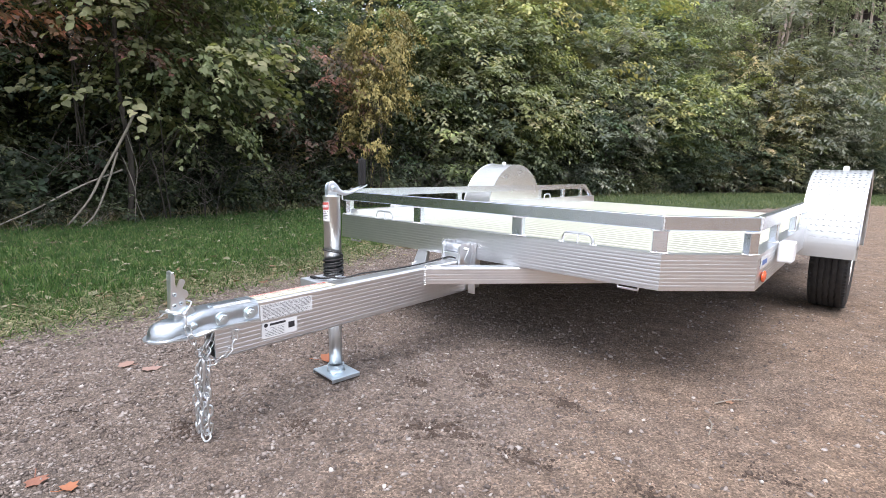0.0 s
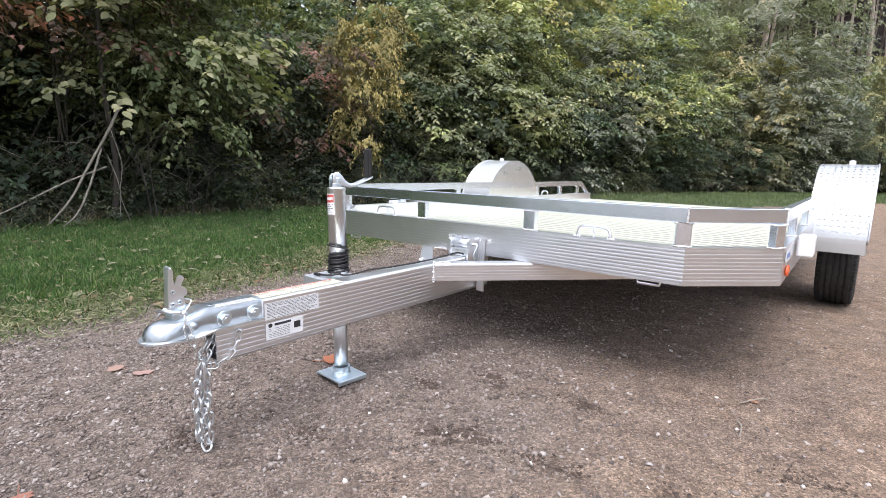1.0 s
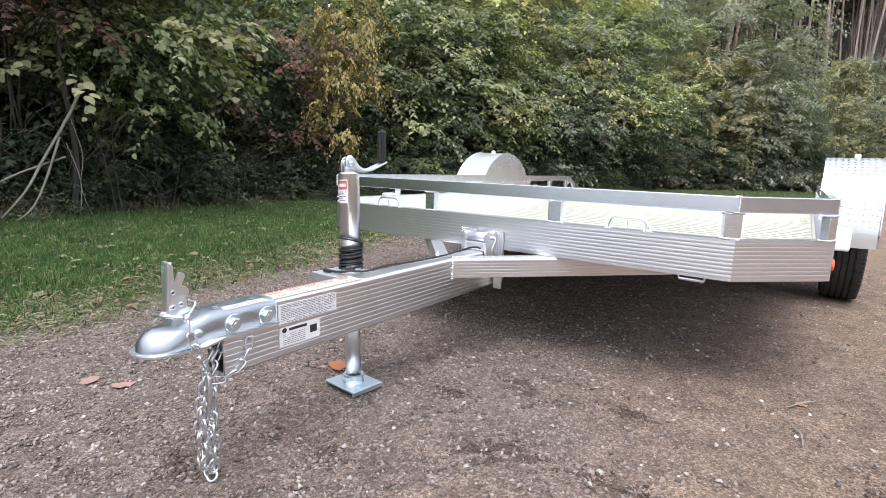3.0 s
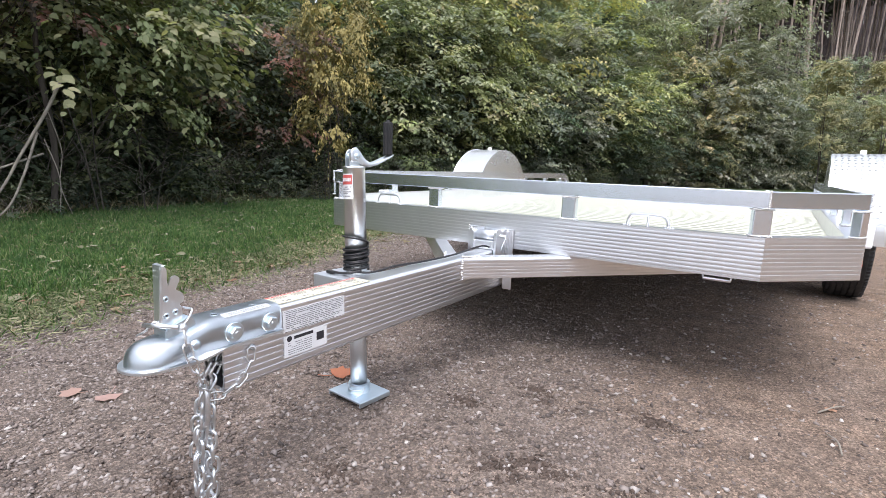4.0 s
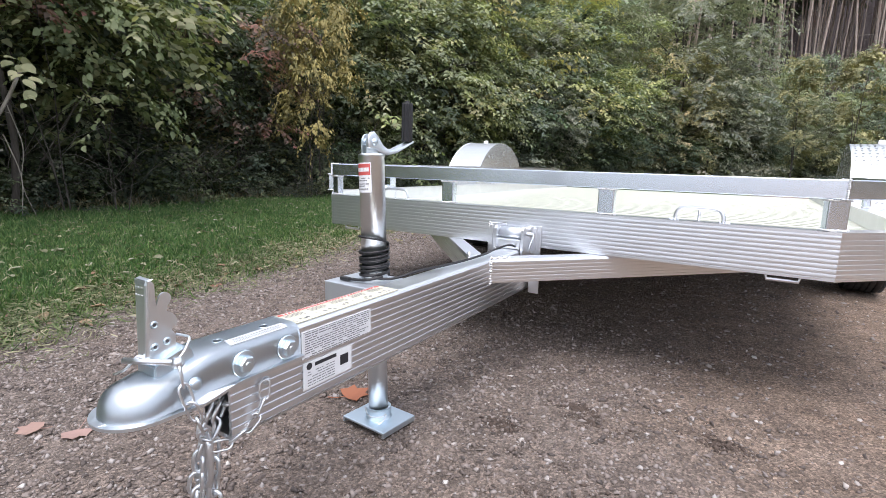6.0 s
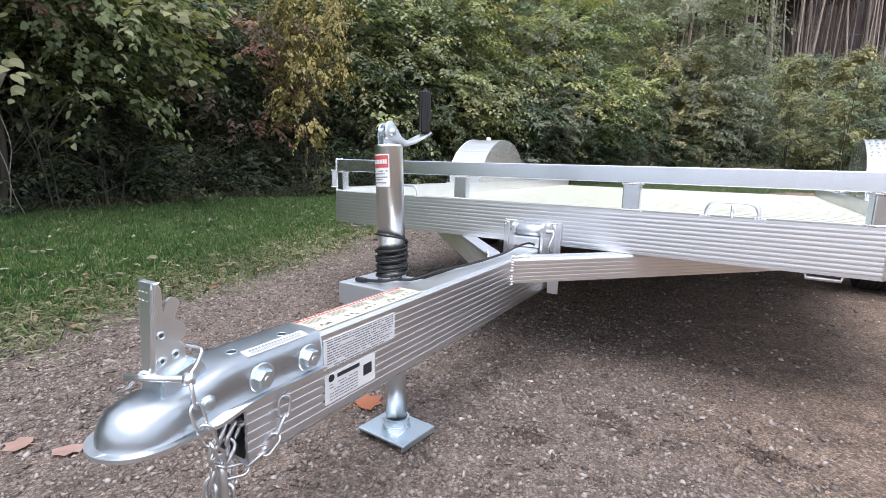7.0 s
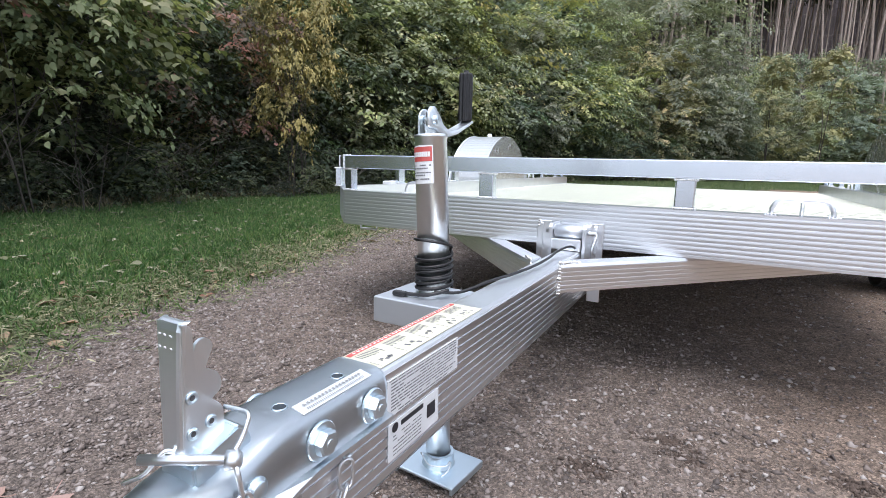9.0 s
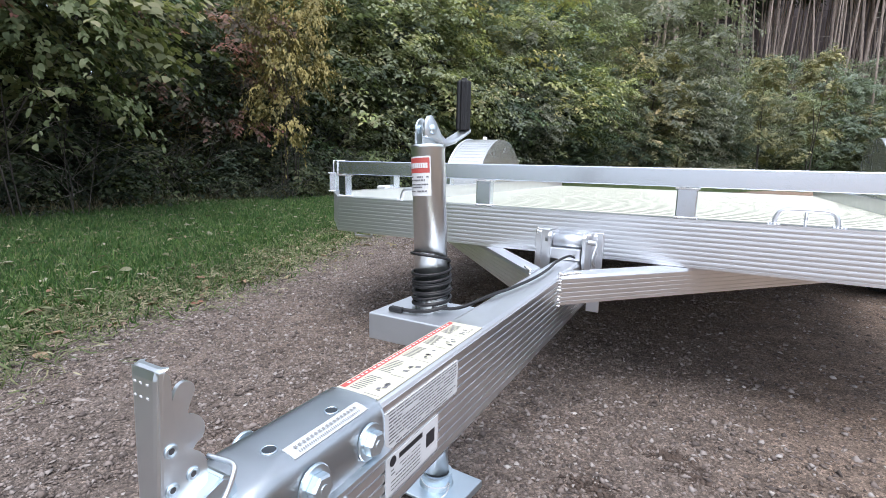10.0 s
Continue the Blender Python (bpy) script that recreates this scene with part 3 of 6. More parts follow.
# lifting loops on the deck's front, loops under the front beam
for s in (-1, 1):
    bm = bmesh.new()
    x, y = s * 0.503, FRONT + 0.03
    arch = spline([(x - 0.058, y, TOP), (x - 0.055, y, TOP + 0.018), (x - 0.042, y, TOP + 0.032), (x, y, TOP + 0.034), (x + 0.042, y, TOP + 0.032), (x + 0.055, y, TOP + 0.018), (x + 0.058, y, TOP)], 5)
    sweep(bm, arch, 0.0050, 8)
    sweep(bm, [(x, y, TOP), (x, y, TOP + 0.033)], 0.0036, 8)
    bead(bm, (x - 0.07, y - 0.004, TOP + 0.001), (x - 0.05, y - 0.004, TOP + 0.001), 0.004, 8)
    bead(bm, (x + 0.05, y - 0.004, TOP + 0.001), (x + 0.07, y - 0.004, TOP + 0.001), 0.004, 9)
    part("tie_loop", bm, ALU, trailer, "welded aluminium rod tie-down loop", True)
    bm = bmesh.new()
    x, y = s * (HALF - 0.022) + skew(3.70), 3.70
    sweep(bm, spline([(x, y - 0.055, TOP), (x, y - 0.045, TOP + 0.028), (x, y - 0.02, TOP + 0.036), (x, y + 0.02, TOP + 0.036), (x, y + 0.045, TOP + 0.028), (x, y + 0.055, TOP)], 5), 0.0062, 8)
    part("tie_loop", bm, ALU, trailer, "welded aluminium rod tie-down loop", True)
    bm = bmesh.new()
    x, y = s * 0.70, FRONT + 0.012
    sweep(bm, [(x - 0.035, y, LOW + 0.004), (x - 0.033, y, LOW - 0.012), (x + 0.033, y, LOW - 0.012), (x + 0.035, y, LOW + 0.004)], 0.0045, 8)
    part("under_loop", bm, ALU, trailer, smooth=True)
    bm = bmesh.new()
    lo, hi = sorted((s * (HALF + 0.001), s * (HALF + 0.05)))
    box(bm, (lo, 1.80, LOW + 0.05), (hi, 1.88, TOP + 0.012), 0.008, segs=3)
    part("stake_pocket", bm, WHITE_BOX, trailer, "pale square stake pocket")
    bm = bmesh.new()
    bmesh.ops.create_uvsphere(bm, u_segments=16, v_segments=8, radius=1, matrix=Matrix.Translation((s * (HALF + 0.004), 1.56, LOW + 0.033)) @ Matrix.Diagonal((0.006, 0.036, 0.019, 1)))
    part("side_marker", bm, AMBER, trailer, "amber oval side marker lamp", True)
    bm = bmesh.new()
    lo, hi = sorted((s * (HALF + 0.0005), s * (HALF + 0.0015)))
    box(bm, (lo, 1.50, LOW + 0.065), (hi, 1.62, TOP - 0.012))
    decal = part("decal", bm, PAPER, trailer, "white decal with a blue mark")
    bm = bmesh.new()
    lo, hi = sorted((s * (HALF + 0.0018), s * (HALF + 0.0022)))
    box(bm, (lo, 1.52, LOW + 0.075), (hi, 1.60, TOP - 0.024))
    part("blue_mark", bm, BLUE, decal)


# ---- tongue ----
def mid(y):
    return 0.045 - 0.028 * y


def lean(bm):
    """Puts a mesh that was built about x = 0 on the tongue's line."""
    for v in bm.verts:
        v.co.x += mid(v.co.y)


T_W, T_LO, T_HI, T_Y0, T_Y1 = 0.033, 0.223, 0.355, 0.160, 1.30
side = ribbed(T_LO, T_HI, 10, 0.0020, 0.006)
outer = [(T_W + o, z) for o, z in side]
outer = [(T_W - 0.004, T_LO - 0.0), *outer[1:-1], (T_W, T_HI - 0.008), (T_W - 0.0025, T_HI - 0.0025), (T_W - 0.008, T_HI)]
ring = outer + [(-x, z) for x, z in outer[::-1]]
inner = [(x * 0.84, T_LO + 0.006 + (z - T_LO) * 0.91) for x, z in ring]
bm = bmesh.new()
a = loft(bm, [[Vector((x, y, z)) for x, z in ring] for y in (T_Y0, T_Y1)], caps=False)
b = loft(bm, [[Vector((x, y, z)) for x, z in inner] for y in (T_Y0, T_Y1)], caps=False)
for j in range(len(ring)):
    k = (j + 1) % len(ring)
    bm.faces.new((a[0][j], a[0][k], b[0][k], b[0][j]))
lean(bm)
tongue = part("tongue", bm, ALU, trailer, "ribbed aluminium tongue beam")
# black sheet added inside the open tube to paint its inner shade
bm = bmesh.new()
box(bm, (-T_W + 0.007, T_Y0 + 0.06, T_LO + 0.01), (T_W - 0.007, T_Y0 + 0.064, T_HI - 0.01))
lean(bm)
part("inner_baffle", bm, HOLLOW_SHADE, tongue)

# diagonal braces
for s in (-1, 1):
    bm = bmesh.new()
    p = Vector((mid(0.985) + s * T_W, 0.985, 0))
    d = Vector((s * math.sin(radians(41)), math.cos(radians(41)), 0))
    o = Vector((s * d.y, -s * d.x, 0)) if s > 0 else Vector((-d.y, d.x, 0))
    prof = [(u, z) for u, z in ribbed(0.293, 0.357, 5, 0.0016, 0.007)]
    prof = [(0.024 + u, z) for u, z in prof]
    prof = prof[:-1] + [(0.024, 0.350), (0.021, 0.357), (-0.021, 0.357), (-0.024, 0.353), (-0.024, 0.293)]
    cut = math.tan(radians(41))
    rows = []
    for dist in (0.0, 1.15):
        row = []
        for u, z in prof:
            q = p + d * dist + o * u + Vector((0, 0, z))
            if dist == 0.0:
                q -= d * (u / cut) * (1 if s > 0 else 1)
            row.append(q)
        rows.append(row)
    loft(bm, rows)
    brace = part("brace", bm, ALU, trailer, "ribbed diagonal tongue brace")
    bm = bmesh.new()
    x = mid(0.953) + s * (T_W + 0.001)
    bead(bm, (x, 0.952, 0.290), (x, 0.952, 0.360), 0.0045, 21)
    bead(bm, (x, 0.954, 0.359), (x + s * 0.03, 1.0, 0.359), 0.004, 22)
    tagged(part("weld_seam", bm, WELD, brace, smooth=True), kind="stuff")

# tilt hinge where the tongue meets the deck
hinge = part("tilt_hinge", bmesh.new(), ALU, trailer, "aluminium tilt hinge with pin")
for x in (-0.085, -0.040, 0.048, 0.062):
    bm = bmesh.new()
    y0 = FRONT - 0.075 if abs(x) < 0.06 else FRONT - 0.014
    slab(bm, [(y0, 0.34), (FRONT - 0.003, 0.30), (FRONT - 0.003, 0.424), (y0 + 0.008, 0.424), (y0, 0.415)], x, x + 0.008, "x")
    part("hinge_plate", bm, ALU, hinge)
for lo, hi in (((0.052, FRONT - 0.010, 0.215), (0.085, FRONT - 0.003, 0.424)), ((-0.095, FRONT - 0.010, 0.30), (-0.055, FRONT - 0.003, 0.424))):
    bm = bmesh.new()
    box(bm, lo, hi, 0.002)
    part("back_plate", bm, ALU, hinge)
bm = bmesh.new()
sweep(bm, [(-0.030, FRONT - 0.045, 0.402), (0.046, FRONT - 0.045, 0.402)], 0.0175, 20)
part("roller", bm, ALU_SATIN, hinge, "aluminium hinge tube", True)
bm = bmesh.new()
sweep(bm, [(-0.055, FRONT - 0.045, 0.402), (0.075, FRONT - 0.045, 0.402)], 0.006, 12)
sweep(bm, spline([(0.072, FRONT - 0.045, 0.402), (0.076, FRONT - 0.047, 0.395), (0.070, FRONT - 0.06, 0.36), (0.074, FRONT - 0.05, 0.345)], 5), 0.0028, 8)
part("pin", bm, CHAIN_STEEL, hinge, smooth=True)
bm = bmesh.new()
box(bm, (-0.036, FRONT - 0.07, 0.356), (0.044, FRONT - 0.02, 0.386), 0.003)
part("hinge_block", bm, ALU, hinge)
bm = bmesh.new()
bead(bm, (-0.087, FRONT - 0.016, 0.41), (-0.087, FRONT - 0.016, 0.425), 0.004, 31)
bead(bm, (-0.034, FRONT - 0.04, 0.42), (-0.034, FRONT - 0.06, 0.41), 0.004, 32)
bead(bm, (0.047, FRONT - 0.04, 0.42), (0.047, FRONT - 0.06, 0.41), 0.004, 33)
tagged(part("weld_seam", bm, WELD, hinge, smooth=True), kind="stuff")


# ---- coupler ----
def outline_half(y, grow=0.0):
    """Half width of the coupler at y; the nose is round."""
    c, r = 0.058, 0.042 + grow
    if y < c:
        return r * math.sqrt(max(0.0, 1 - ((c - y) / r) ** 2))
    t = min(1.0, (y - c) / 0.05)
    t = t * t * (3 - 2 * t)
    return (0.042 * (1 - t) + 0.0385 * t) + grow


def crown(y):
    """Top of the coupler at y: a dome, a saddle for the latch, then the flat channel."""
    c, r = 0.058, 0.042
    dome = 0.305 + 0.039 * max(0.0, 1 - ((c - y) / r) ** 2.5) ** 0.4 if y < c else 0.344
    t = min(1.0, max(0.0, (y - 0.072) / 0.075))
    t = t * t * (3 - 2 * t)
    return dome * (1 - t) + 0.3595 * t


bm = bmesh.new()
rings = []
ys = [0.0163 + 0.0417 * (1 - math.cos(math.pi / 2 * i / 10)) for i in range(11)] + [0.058 + 0.0095 * i for i in range(1, 24)] + [0.280]
for y in ys:
    w, top = max(outline_half(y), 0.0015), max(crown(y), 0.3065) if y > 0.017 else 0.3065
    t = min(1.0, max(0.0, (y - 0.05) / 0.08))
    e = 2.0 + 3.6 * t
    row = []
    for i in range(25):
        a = math.pi * i / 24
        ca, sa = math.cos(a), math.sin(a)
        row.append(Vector((w * math.copysign(abs(ca) ** (2 / e), ca), y, 0.304 + (top - 0.304) * abs(sa) ** (2 / e))))
    rings.append(row)
loft(bm, rings, closed=False, caps=False)
bmesh.ops.solidify(bm, geom=bm.faces[:], thickness=0.0035)
lean(bm)
coupler = part("coupler", bm, ZINC, trailer, "zinc-plated steel ball coupler with a round nose", True)
bm = bmesh.new()
grow = 0.0085
ys = [0.058 - (0.042 + grow) * math.cos(math.pi / 2 * i / 10) for i in range(11)] + [0.07 + 0.015 * i for i in range(15)]
right = [(outline_half(y, grow if y < 0.2 else 0.009), y) for y in ys]
pts = right + [(-x, y) for x, y in right[::-1]]
a, b = [], []
for x, y in pts:
    lift = 0.006 * min(1.0, max(0.0, (y - 0.12) / 0.05)) - 0.004 * math.exp(-((y - 0.11) / 0.03) ** 2)
    a.append(bm.verts.new((x, y, 0.3013 + lift)))
    b.append(bm.verts.new((x, y, 0.3053 + lift)))
n = len(pts)
bm.faces.new(b)
bm.faces.new(a[::-1])
for i in range(n):
    bm.faces.new((a[i], a[(i + 1) % n], b[(i + 1) % n], b[i]))
lean(bm)
part("flange", bm, ZINC, coupler)


def bolt(y, z, r, x0):
    bm = bmesh.new()
    turn = Matrix.Translation((x0, y, z)) @ Matrix.Rotation(math.pi / 2, 4, "Y")
    lathe(bm, [(0.0, 0.0028), (r * 1.52, 0.0028), (r * 1.6, 0.0018), (r * 1.6, 0.0)], 28, turn)
    hexa = [(r * 1.08 * math.cos(math.pi / 3 * i + 0.3), r * 1.08 * math.sin(math.pi / 3 * i + 0.3)) for i in range(6)]
    rows = [[turn @ Vector((a * k, b * k, h)) for a, b in hexa] for k, h in ((1, 0.003), (1, 0.0095), (0.86, 0.0115))]
    loft(bm, rows)
    lathe(bm, [(0.0, 0.0122), (r * 0.35, 0.0122), (r * 0.42, 0.0112)], 12, turn)
    lean(bm)
    return part("bolt", bm, ZINC_BLUE, coupler, "hex bolt with washer")


bolt(0.178, 0.3305, 0.0112, 0.0385)
bolt(0.253, 0.3305, 0.0112, 0.0385)
bolt(0.181, 0.3345, 0.0095, -0.0485)
bm = bmesh.new()
turn = Matrix.Translation((0.0385, 0.107, 0.327)) @ Matrix.Rotation(math.pi / 2, 4, "Y")
lathe(bm, [(0.0, 0.006), (0.006, 0.006), (0.0075, 0.0045), (0.0075, 0.003), (0.0095, 0.0025), (0.0095, 0.0)], 22, turn)
lean(bm)
part("rivet", bm, ZINC_BLUE, coupler, smooth=True)

for y in (0.162, 0.238):
    bm = bmesh.new()
    lathe(bm, [(0.0056, 0.3590), (0.0058, 0.3602), (0.0070, 0.3603), (0.0074, 0.3594)], 24, Matrix.Translation((0.006, y, 0)))
    lean(bm)
    rim_part = part("hole_rim", bm, ZINC_BLUE, coupler, smooth=True)
    # dark disc on the closed cap; the recess's shade is in its colour
    bm = bmesh.new()
    lathe(bm, [(0.0, 0.3599), (0.0057, 0.3599), (0.0057, 0.3590)], 24, Matrix.Translation((0.006, y, 0)))
    lean(bm)
    part("hole", bm, HOLE, rim_part)

# latch lever: two upright plates with a folded front, pivoted on rivets
def rounded(pts, per=4, sharp=()):
    """A closed outline, smooth but for its sharp corners."""
    out = []
    n = len(pts)
    for i in range(n):
        a, b, c, d = (Vector((*pts[(i + k) % n], 0)) for k in (-1, 0, 1, 2))
        if i in sharp:
            a = b
        if (i + 1) % n in sharp:
            d = c
        for k in range(per):
            t = k / per
            q = 0.5 * (2 * b + (c - a) * t + (2 * a - 5 * b + 4 * c - d) * t * t + (3 * b - a - 3 * c + d) * t ** 3)
            out.append((q.x, q.y))
    return out


bm = bmesh.new()
side_plate = rounded([(0.0720, 0.4595), (0.0790, 0.4555), (0.0800, 0.4360), (0.0825, 0.4160), (0.0885, 0.4030), (0.1005, 0.3910), (0.1030, 0.3800), (0.1010, 0.3660), (0.0900, 0.3560), (0.0690, 0.3600)], 4, (0, 8, 9))
for x in (-0.0145, 0.0115):
    slab(bm, side_plate, x, x + 0.003, "x")
for v in bm.verts:
    k = (v.co.z - 0.35) / 0.11
    v.co.x *= 0.70 + 0.30 * k
front = [[Vector((x * (0.70 + 0.30 * (z - 0.35) / 0.11), y + dy, z)) for x, dy in ((-0.0148, 0.004), (-0.0130, 0.0008), (-0.0100, 0.0), (0.0100, 0.0), (0.0130, 0.0008), (0.0148, 0.004), (0.0118, 0.0055), (0.0095, 0.003), (-0.0095, 0.003), (-0.0118, 0.0055))] for y, z in ((0.0664, 0.361), (0.0667, 0.372), (0.0688, 0.42), (0.0705, 0.4545), (0.0720, 0.4600), (0.0745, 0.4610))]
loft(bm, front)
bmesh.ops.recalc_face_normals(bm, faces=bm.faces[:])
lean(bm)
lever = part("latch_lever", bm, ZINC, coupler, "upright steel latch lever")
bm = bmesh.new()
hook = rounded([(0.0880, 0.4050), (0.0950, 0.4240), (0.0990, 0.4330), (0.1045, 0.4358), (0.1105, 0.4335), (0.1128, 0.4270), (0.1085, 0.4185), (0.1062, 0.4115), (0.1110, 0.4088), (0.1165, 0.4040), (0.1190, 0.3960), (0.1165, 0.3890), (0.1100, 0.3850), (0.1020, 0.3720), (0.0900, 0.3560), (0.0840, 0.3800)], 3)
slab(bm, hook, -0.0150, -0.0115, "x")
lean(bm)
part("hook_plate", bm, ZINC, lever)
for y, z in ((0.0772, 0.4055), (0.0770, 0.3780), (0.0918, 0.3815)):
    bm = bmesh.new()
    lathe(bm, [(0.0, 0.0008), (0.0024, 0.0008), (0.0030, 0.0018), (0.0042, 0.0018), (0.0050, 0.0)], 16, Matrix.Translation((0.0145 * (0.70 + 0.30 * (z - 0.35) / 0.11), y, z)) @ Matrix.Rotation(math.pi / 2, 4, "Y"))
    lean(bm)
    part("rivet", bm, ZINC_BLUE, lever, smooth=True)
    # grey disc over the rivet's middle paints the shade of a hollow centre
    bm = bmesh.new()
    lathe(bm, [(0.0, 0.0), (0.0021, 0.0)], 12, Matrix.Translation((0.0145 * (0.70 + 0.30 * (z - 0.35) / 0.11) + 0.0010, y, z)) @ Matrix.Rotation(math.pi / 2, 4, "Y"))
    lean(bm)
    part("stamped_bar", bm, INK_GREY, lever)
for j, x in enumerate((-0.009, -0.003, 0.004)):
    bm = bmesh.new()
    for k in range(2):
        box(bm, (x - 0.0012, 0.0700 - 0.00045 * k, 0.4502 - 0.009 * k), (x + 0.0012, 0.0712 - 0.00045 * k, 0.4514 - 0.009 * k))
    lean(bm)
    part("stamped_bar", bm, PAPER, lever)
bm = bmesh.new()
saddle = [(0.070, 0.338), (0.112, 0.338), (0.122, 0.352), (0.118, 0.366), (0.109, 0.372), (0.097, 0.366), (0.085, 0.360), (0.070, 0.357)]
slab(bm, saddle, -0.020, 0.020, "x")
bmesh.ops.bevel(bm, geom=bm.edges[:], offset=0.002, segments=2, affect="EDGES")
lean(bm)
part("latch_saddle", bm, ZINC_BLUE, coupler, smooth=False)

# safety pin through the latch, with its wire bail
bm = bmesh.new()
sweep(bm, [(-0.0126, 0.0510, 0.3640), (0.0394, 0.0870, 0.3620)], 0.0038, 14)
lathe(bm, [(0.0, 0.010), (0.005, 0.010), (0.007, 0.007), (0.007, 0.0), (0.0, 0.0)], 16, Matrix.Translation((0.0365, 0.0850, 0.3620)) @ Matrix.Rotation(radians(35), 4, "Z") @ Matrix.Rotation(math.pi / 2, 4, "Y"))
lean(bm)
pin = part("safety_pin", bm, CHAIN_STEEL, coupler, "shiny steel safety pin with wire bail", True)
for pts in ([(0.004, 0.068, 0.3660), (0.001, 0.062, 0.3690), (-0.003, 0.057, 0.3630), (-0.009, 0.051, 0.3540), (-0.024, 0.045, 0.3455)],
            [(0.008, 0.106, 0.3855), (0.026, 0.108, 0.3865), (0.034, 0.107, 0.3860), (0.0365, 0.104, 0.3820), (0.0375, 0.098, 0.3730), (0.0385, 0.088, 0.3640)]):
    bm = bmesh.new()
    sweep(bm, spline(pts, 6), 0.0018, 8)
    lean(bm)
    part("bail", bm, CHAIN_STEEL, pin, smooth=True)


# ---- chains ----
def link_mesh(length, width, wire_r):
    bm = bmesh.new()
    h, w = length / 2 - width / 2, width / 2
    pts = [(0, w * math.cos(a), h + w * math.sin(a)) for a in [math.pi * i / 6 for i in range(7)]]
    pts += [(0, -w * math.cos(a), -h - w * math.sin(a)) for a in [math.pi * i / 6 for i in range(7)]]
    sweep(bm, pts, wire_r, 7, closed=True)
    me = bpy.data.meshes.new("link")
    bm.to_mesh(me)
    bm.free()
    me.materials.append(CHAIN_STEEL)
    me.shade_smooth()
    return me


def chain(label, pts, length, width, wire_r, seed):
    me = link_mesh(length, width, wire_r)
    rnd = random.Random(seed)
    path = spline([(x + mid(y), y, z) for x, y, z in pts], 24)
    step = length - 2.6 * wire_r
    spots, run = [], step / 2
    for p, q in zip(path, path[1:]):
        d = (q - p).length
        while run <= d:
            spots.append((p.lerp(q, run / d), (q - p).normalized()))
            run += step
        run -= d
    top = part("safety_chain", bmesh.new(), CHAIN_STEEL, trailer, label)
    for i, (p, d) in enumerate(spots):
        ob = new("link", me)
        ob.parent = top
        turn = d.to_track_quat("Z", "Y").to_matrix().to_4x4()
        ob.matrix_local = Matrix.Translation(p) @ turn @ Matrix.Rotation(radians(45 + 90 * (i % 2) + rnd.uniform(-16, 16)), 4, "Z")


CY = 0.142
chain("heavy zinc safety chain hanging to the gravel", [(-0.006, 0.175, 0.292), (-0.003, 0.158, 0.27), (0.000, CY, 0.23), (-0.003, CY, 0.12), (-0.004, CY - 0.003, 0.035), (0.006, CY - 0.004, 0.014), (0.014, CY, 0.05), (0.012, CY, 0.15), (0.007, CY + 0.004, 0.225)], 0.033, 0.0195, 0.0030, 1)
chain("heavy zinc safety chain hanging to the gravel", [(0.011, 0.18, 0.292), (0.008, 0.160, 0.26), (0.003, CY - 0.010, 0.21), (-0.007, CY - 0.018, 0.11), (-0.010, CY - 0.018, 0.06), (-0.003, CY - 0.018, 0.034), (0.006, CY - 0.018, 0.06), (0.004, CY - 0.016, 0.13), (0.003, CY - 0.008, 0.215)], 0.033, 0.0195, 0.0030, 2)
chain("thin zinc chain tethering the safety pin", [(0.042, 0.088, 0.358), (0.048, 0.090, 0.325), (0.051, 0.100, 0.290), (0.038, 0.118, 0.250), (0.012, CY - 0.006, 0.228)], 0.029, 0.0135, 0.0018, 3)
chain("thin zinc chain tethering the safety pin", [(0.040, 0.212, 0.292), (0.040, 0.206, 0.262), (0.035, 0.190, 0.236), (0.022, 0.166, 0.216), (0.012, CY + 0.004, 0.214)], 0.029, 0.0135, 0.0018, 4)
bm = bmesh.new()
for s in (0.008, -0.006):
    sweep(bm, spline([(s, CY - 0.004, 0.238), (s + 0.012, CY - 0.008, 0.225), (s + 0.013, CY - 0.009, 0.18), (s + 0.002, CY - 0.011, 0.165), (s - 0.006, CY - 0.010, 0.185)], 6), 0.0045, 8)
lean(bm)
part("chain_hook", bm, CHAIN_STEEL, trailer, "steel chain hooks", True)
bm = bmesh.new()
lathe(bm, [(0.0, 0.006), (0.004, 0.006), (0.006, 0.003), (0.006, 0.0)], 14, Matrix.Translation((T_W, 0.218, 0.290)) @ Matrix.Rotation(math.pi / 2, 4, "Y"))
lean(bm)
part("chain_bolt", bm, ZINC, trailer, smooth=True)


# ---- labels on the tongue ----
def sheet(name, material, parent, corners, normal, lift, label=""):
    """A thin label: four corners, raised a little along the normal."""
    bm = bmesh.new()
    n = Vector(normal)
    a = [bm.verts.new(Vector(c)) for c in corners]
    b = [bm.verts.new(Vector(c) + n * lift) for c in corners]
    bm.faces.new(a[::-1])
    bm.faces.new(b)
    for i in range(4):
        bm.faces.new((a[i], a[(i + 1) % 4], b[(i + 1) % 4], b[i]))
    return part(name, bm, material, parent, label)


def lines(name, material, parent, spot, rows, height, seed, ragged=True):
    """Printed bars: spot(u, v) gives the place; rows of words from u0 to u1 at v."""
    rnd = random.Random(seed)
    bm = bmesh.new()
    for u0, u1, v in rows:
        u = u0
        while u < u1:
            w = min(rnd.uniform(0.03, 0.10), u1 - u)
            if not ragged or rnd.random() > 0.1:
                bm.faces.new([bm.verts.new(spot(*c)) for c in ((u, v), (u + w, v), (u + w, v + height), (u, v + height))])
            u += w + 0.012
    return tagged(part(name, bm, material, parent), kind="stuff")


def on_side(y0, y1, z0, z1, lift):
    def spot(u, v):
        y = y0 + (y1 - y0) * u
        return Vector((mid(y) + T_W + lift, y, z0 + (z1 - z0) * v))
    return spot


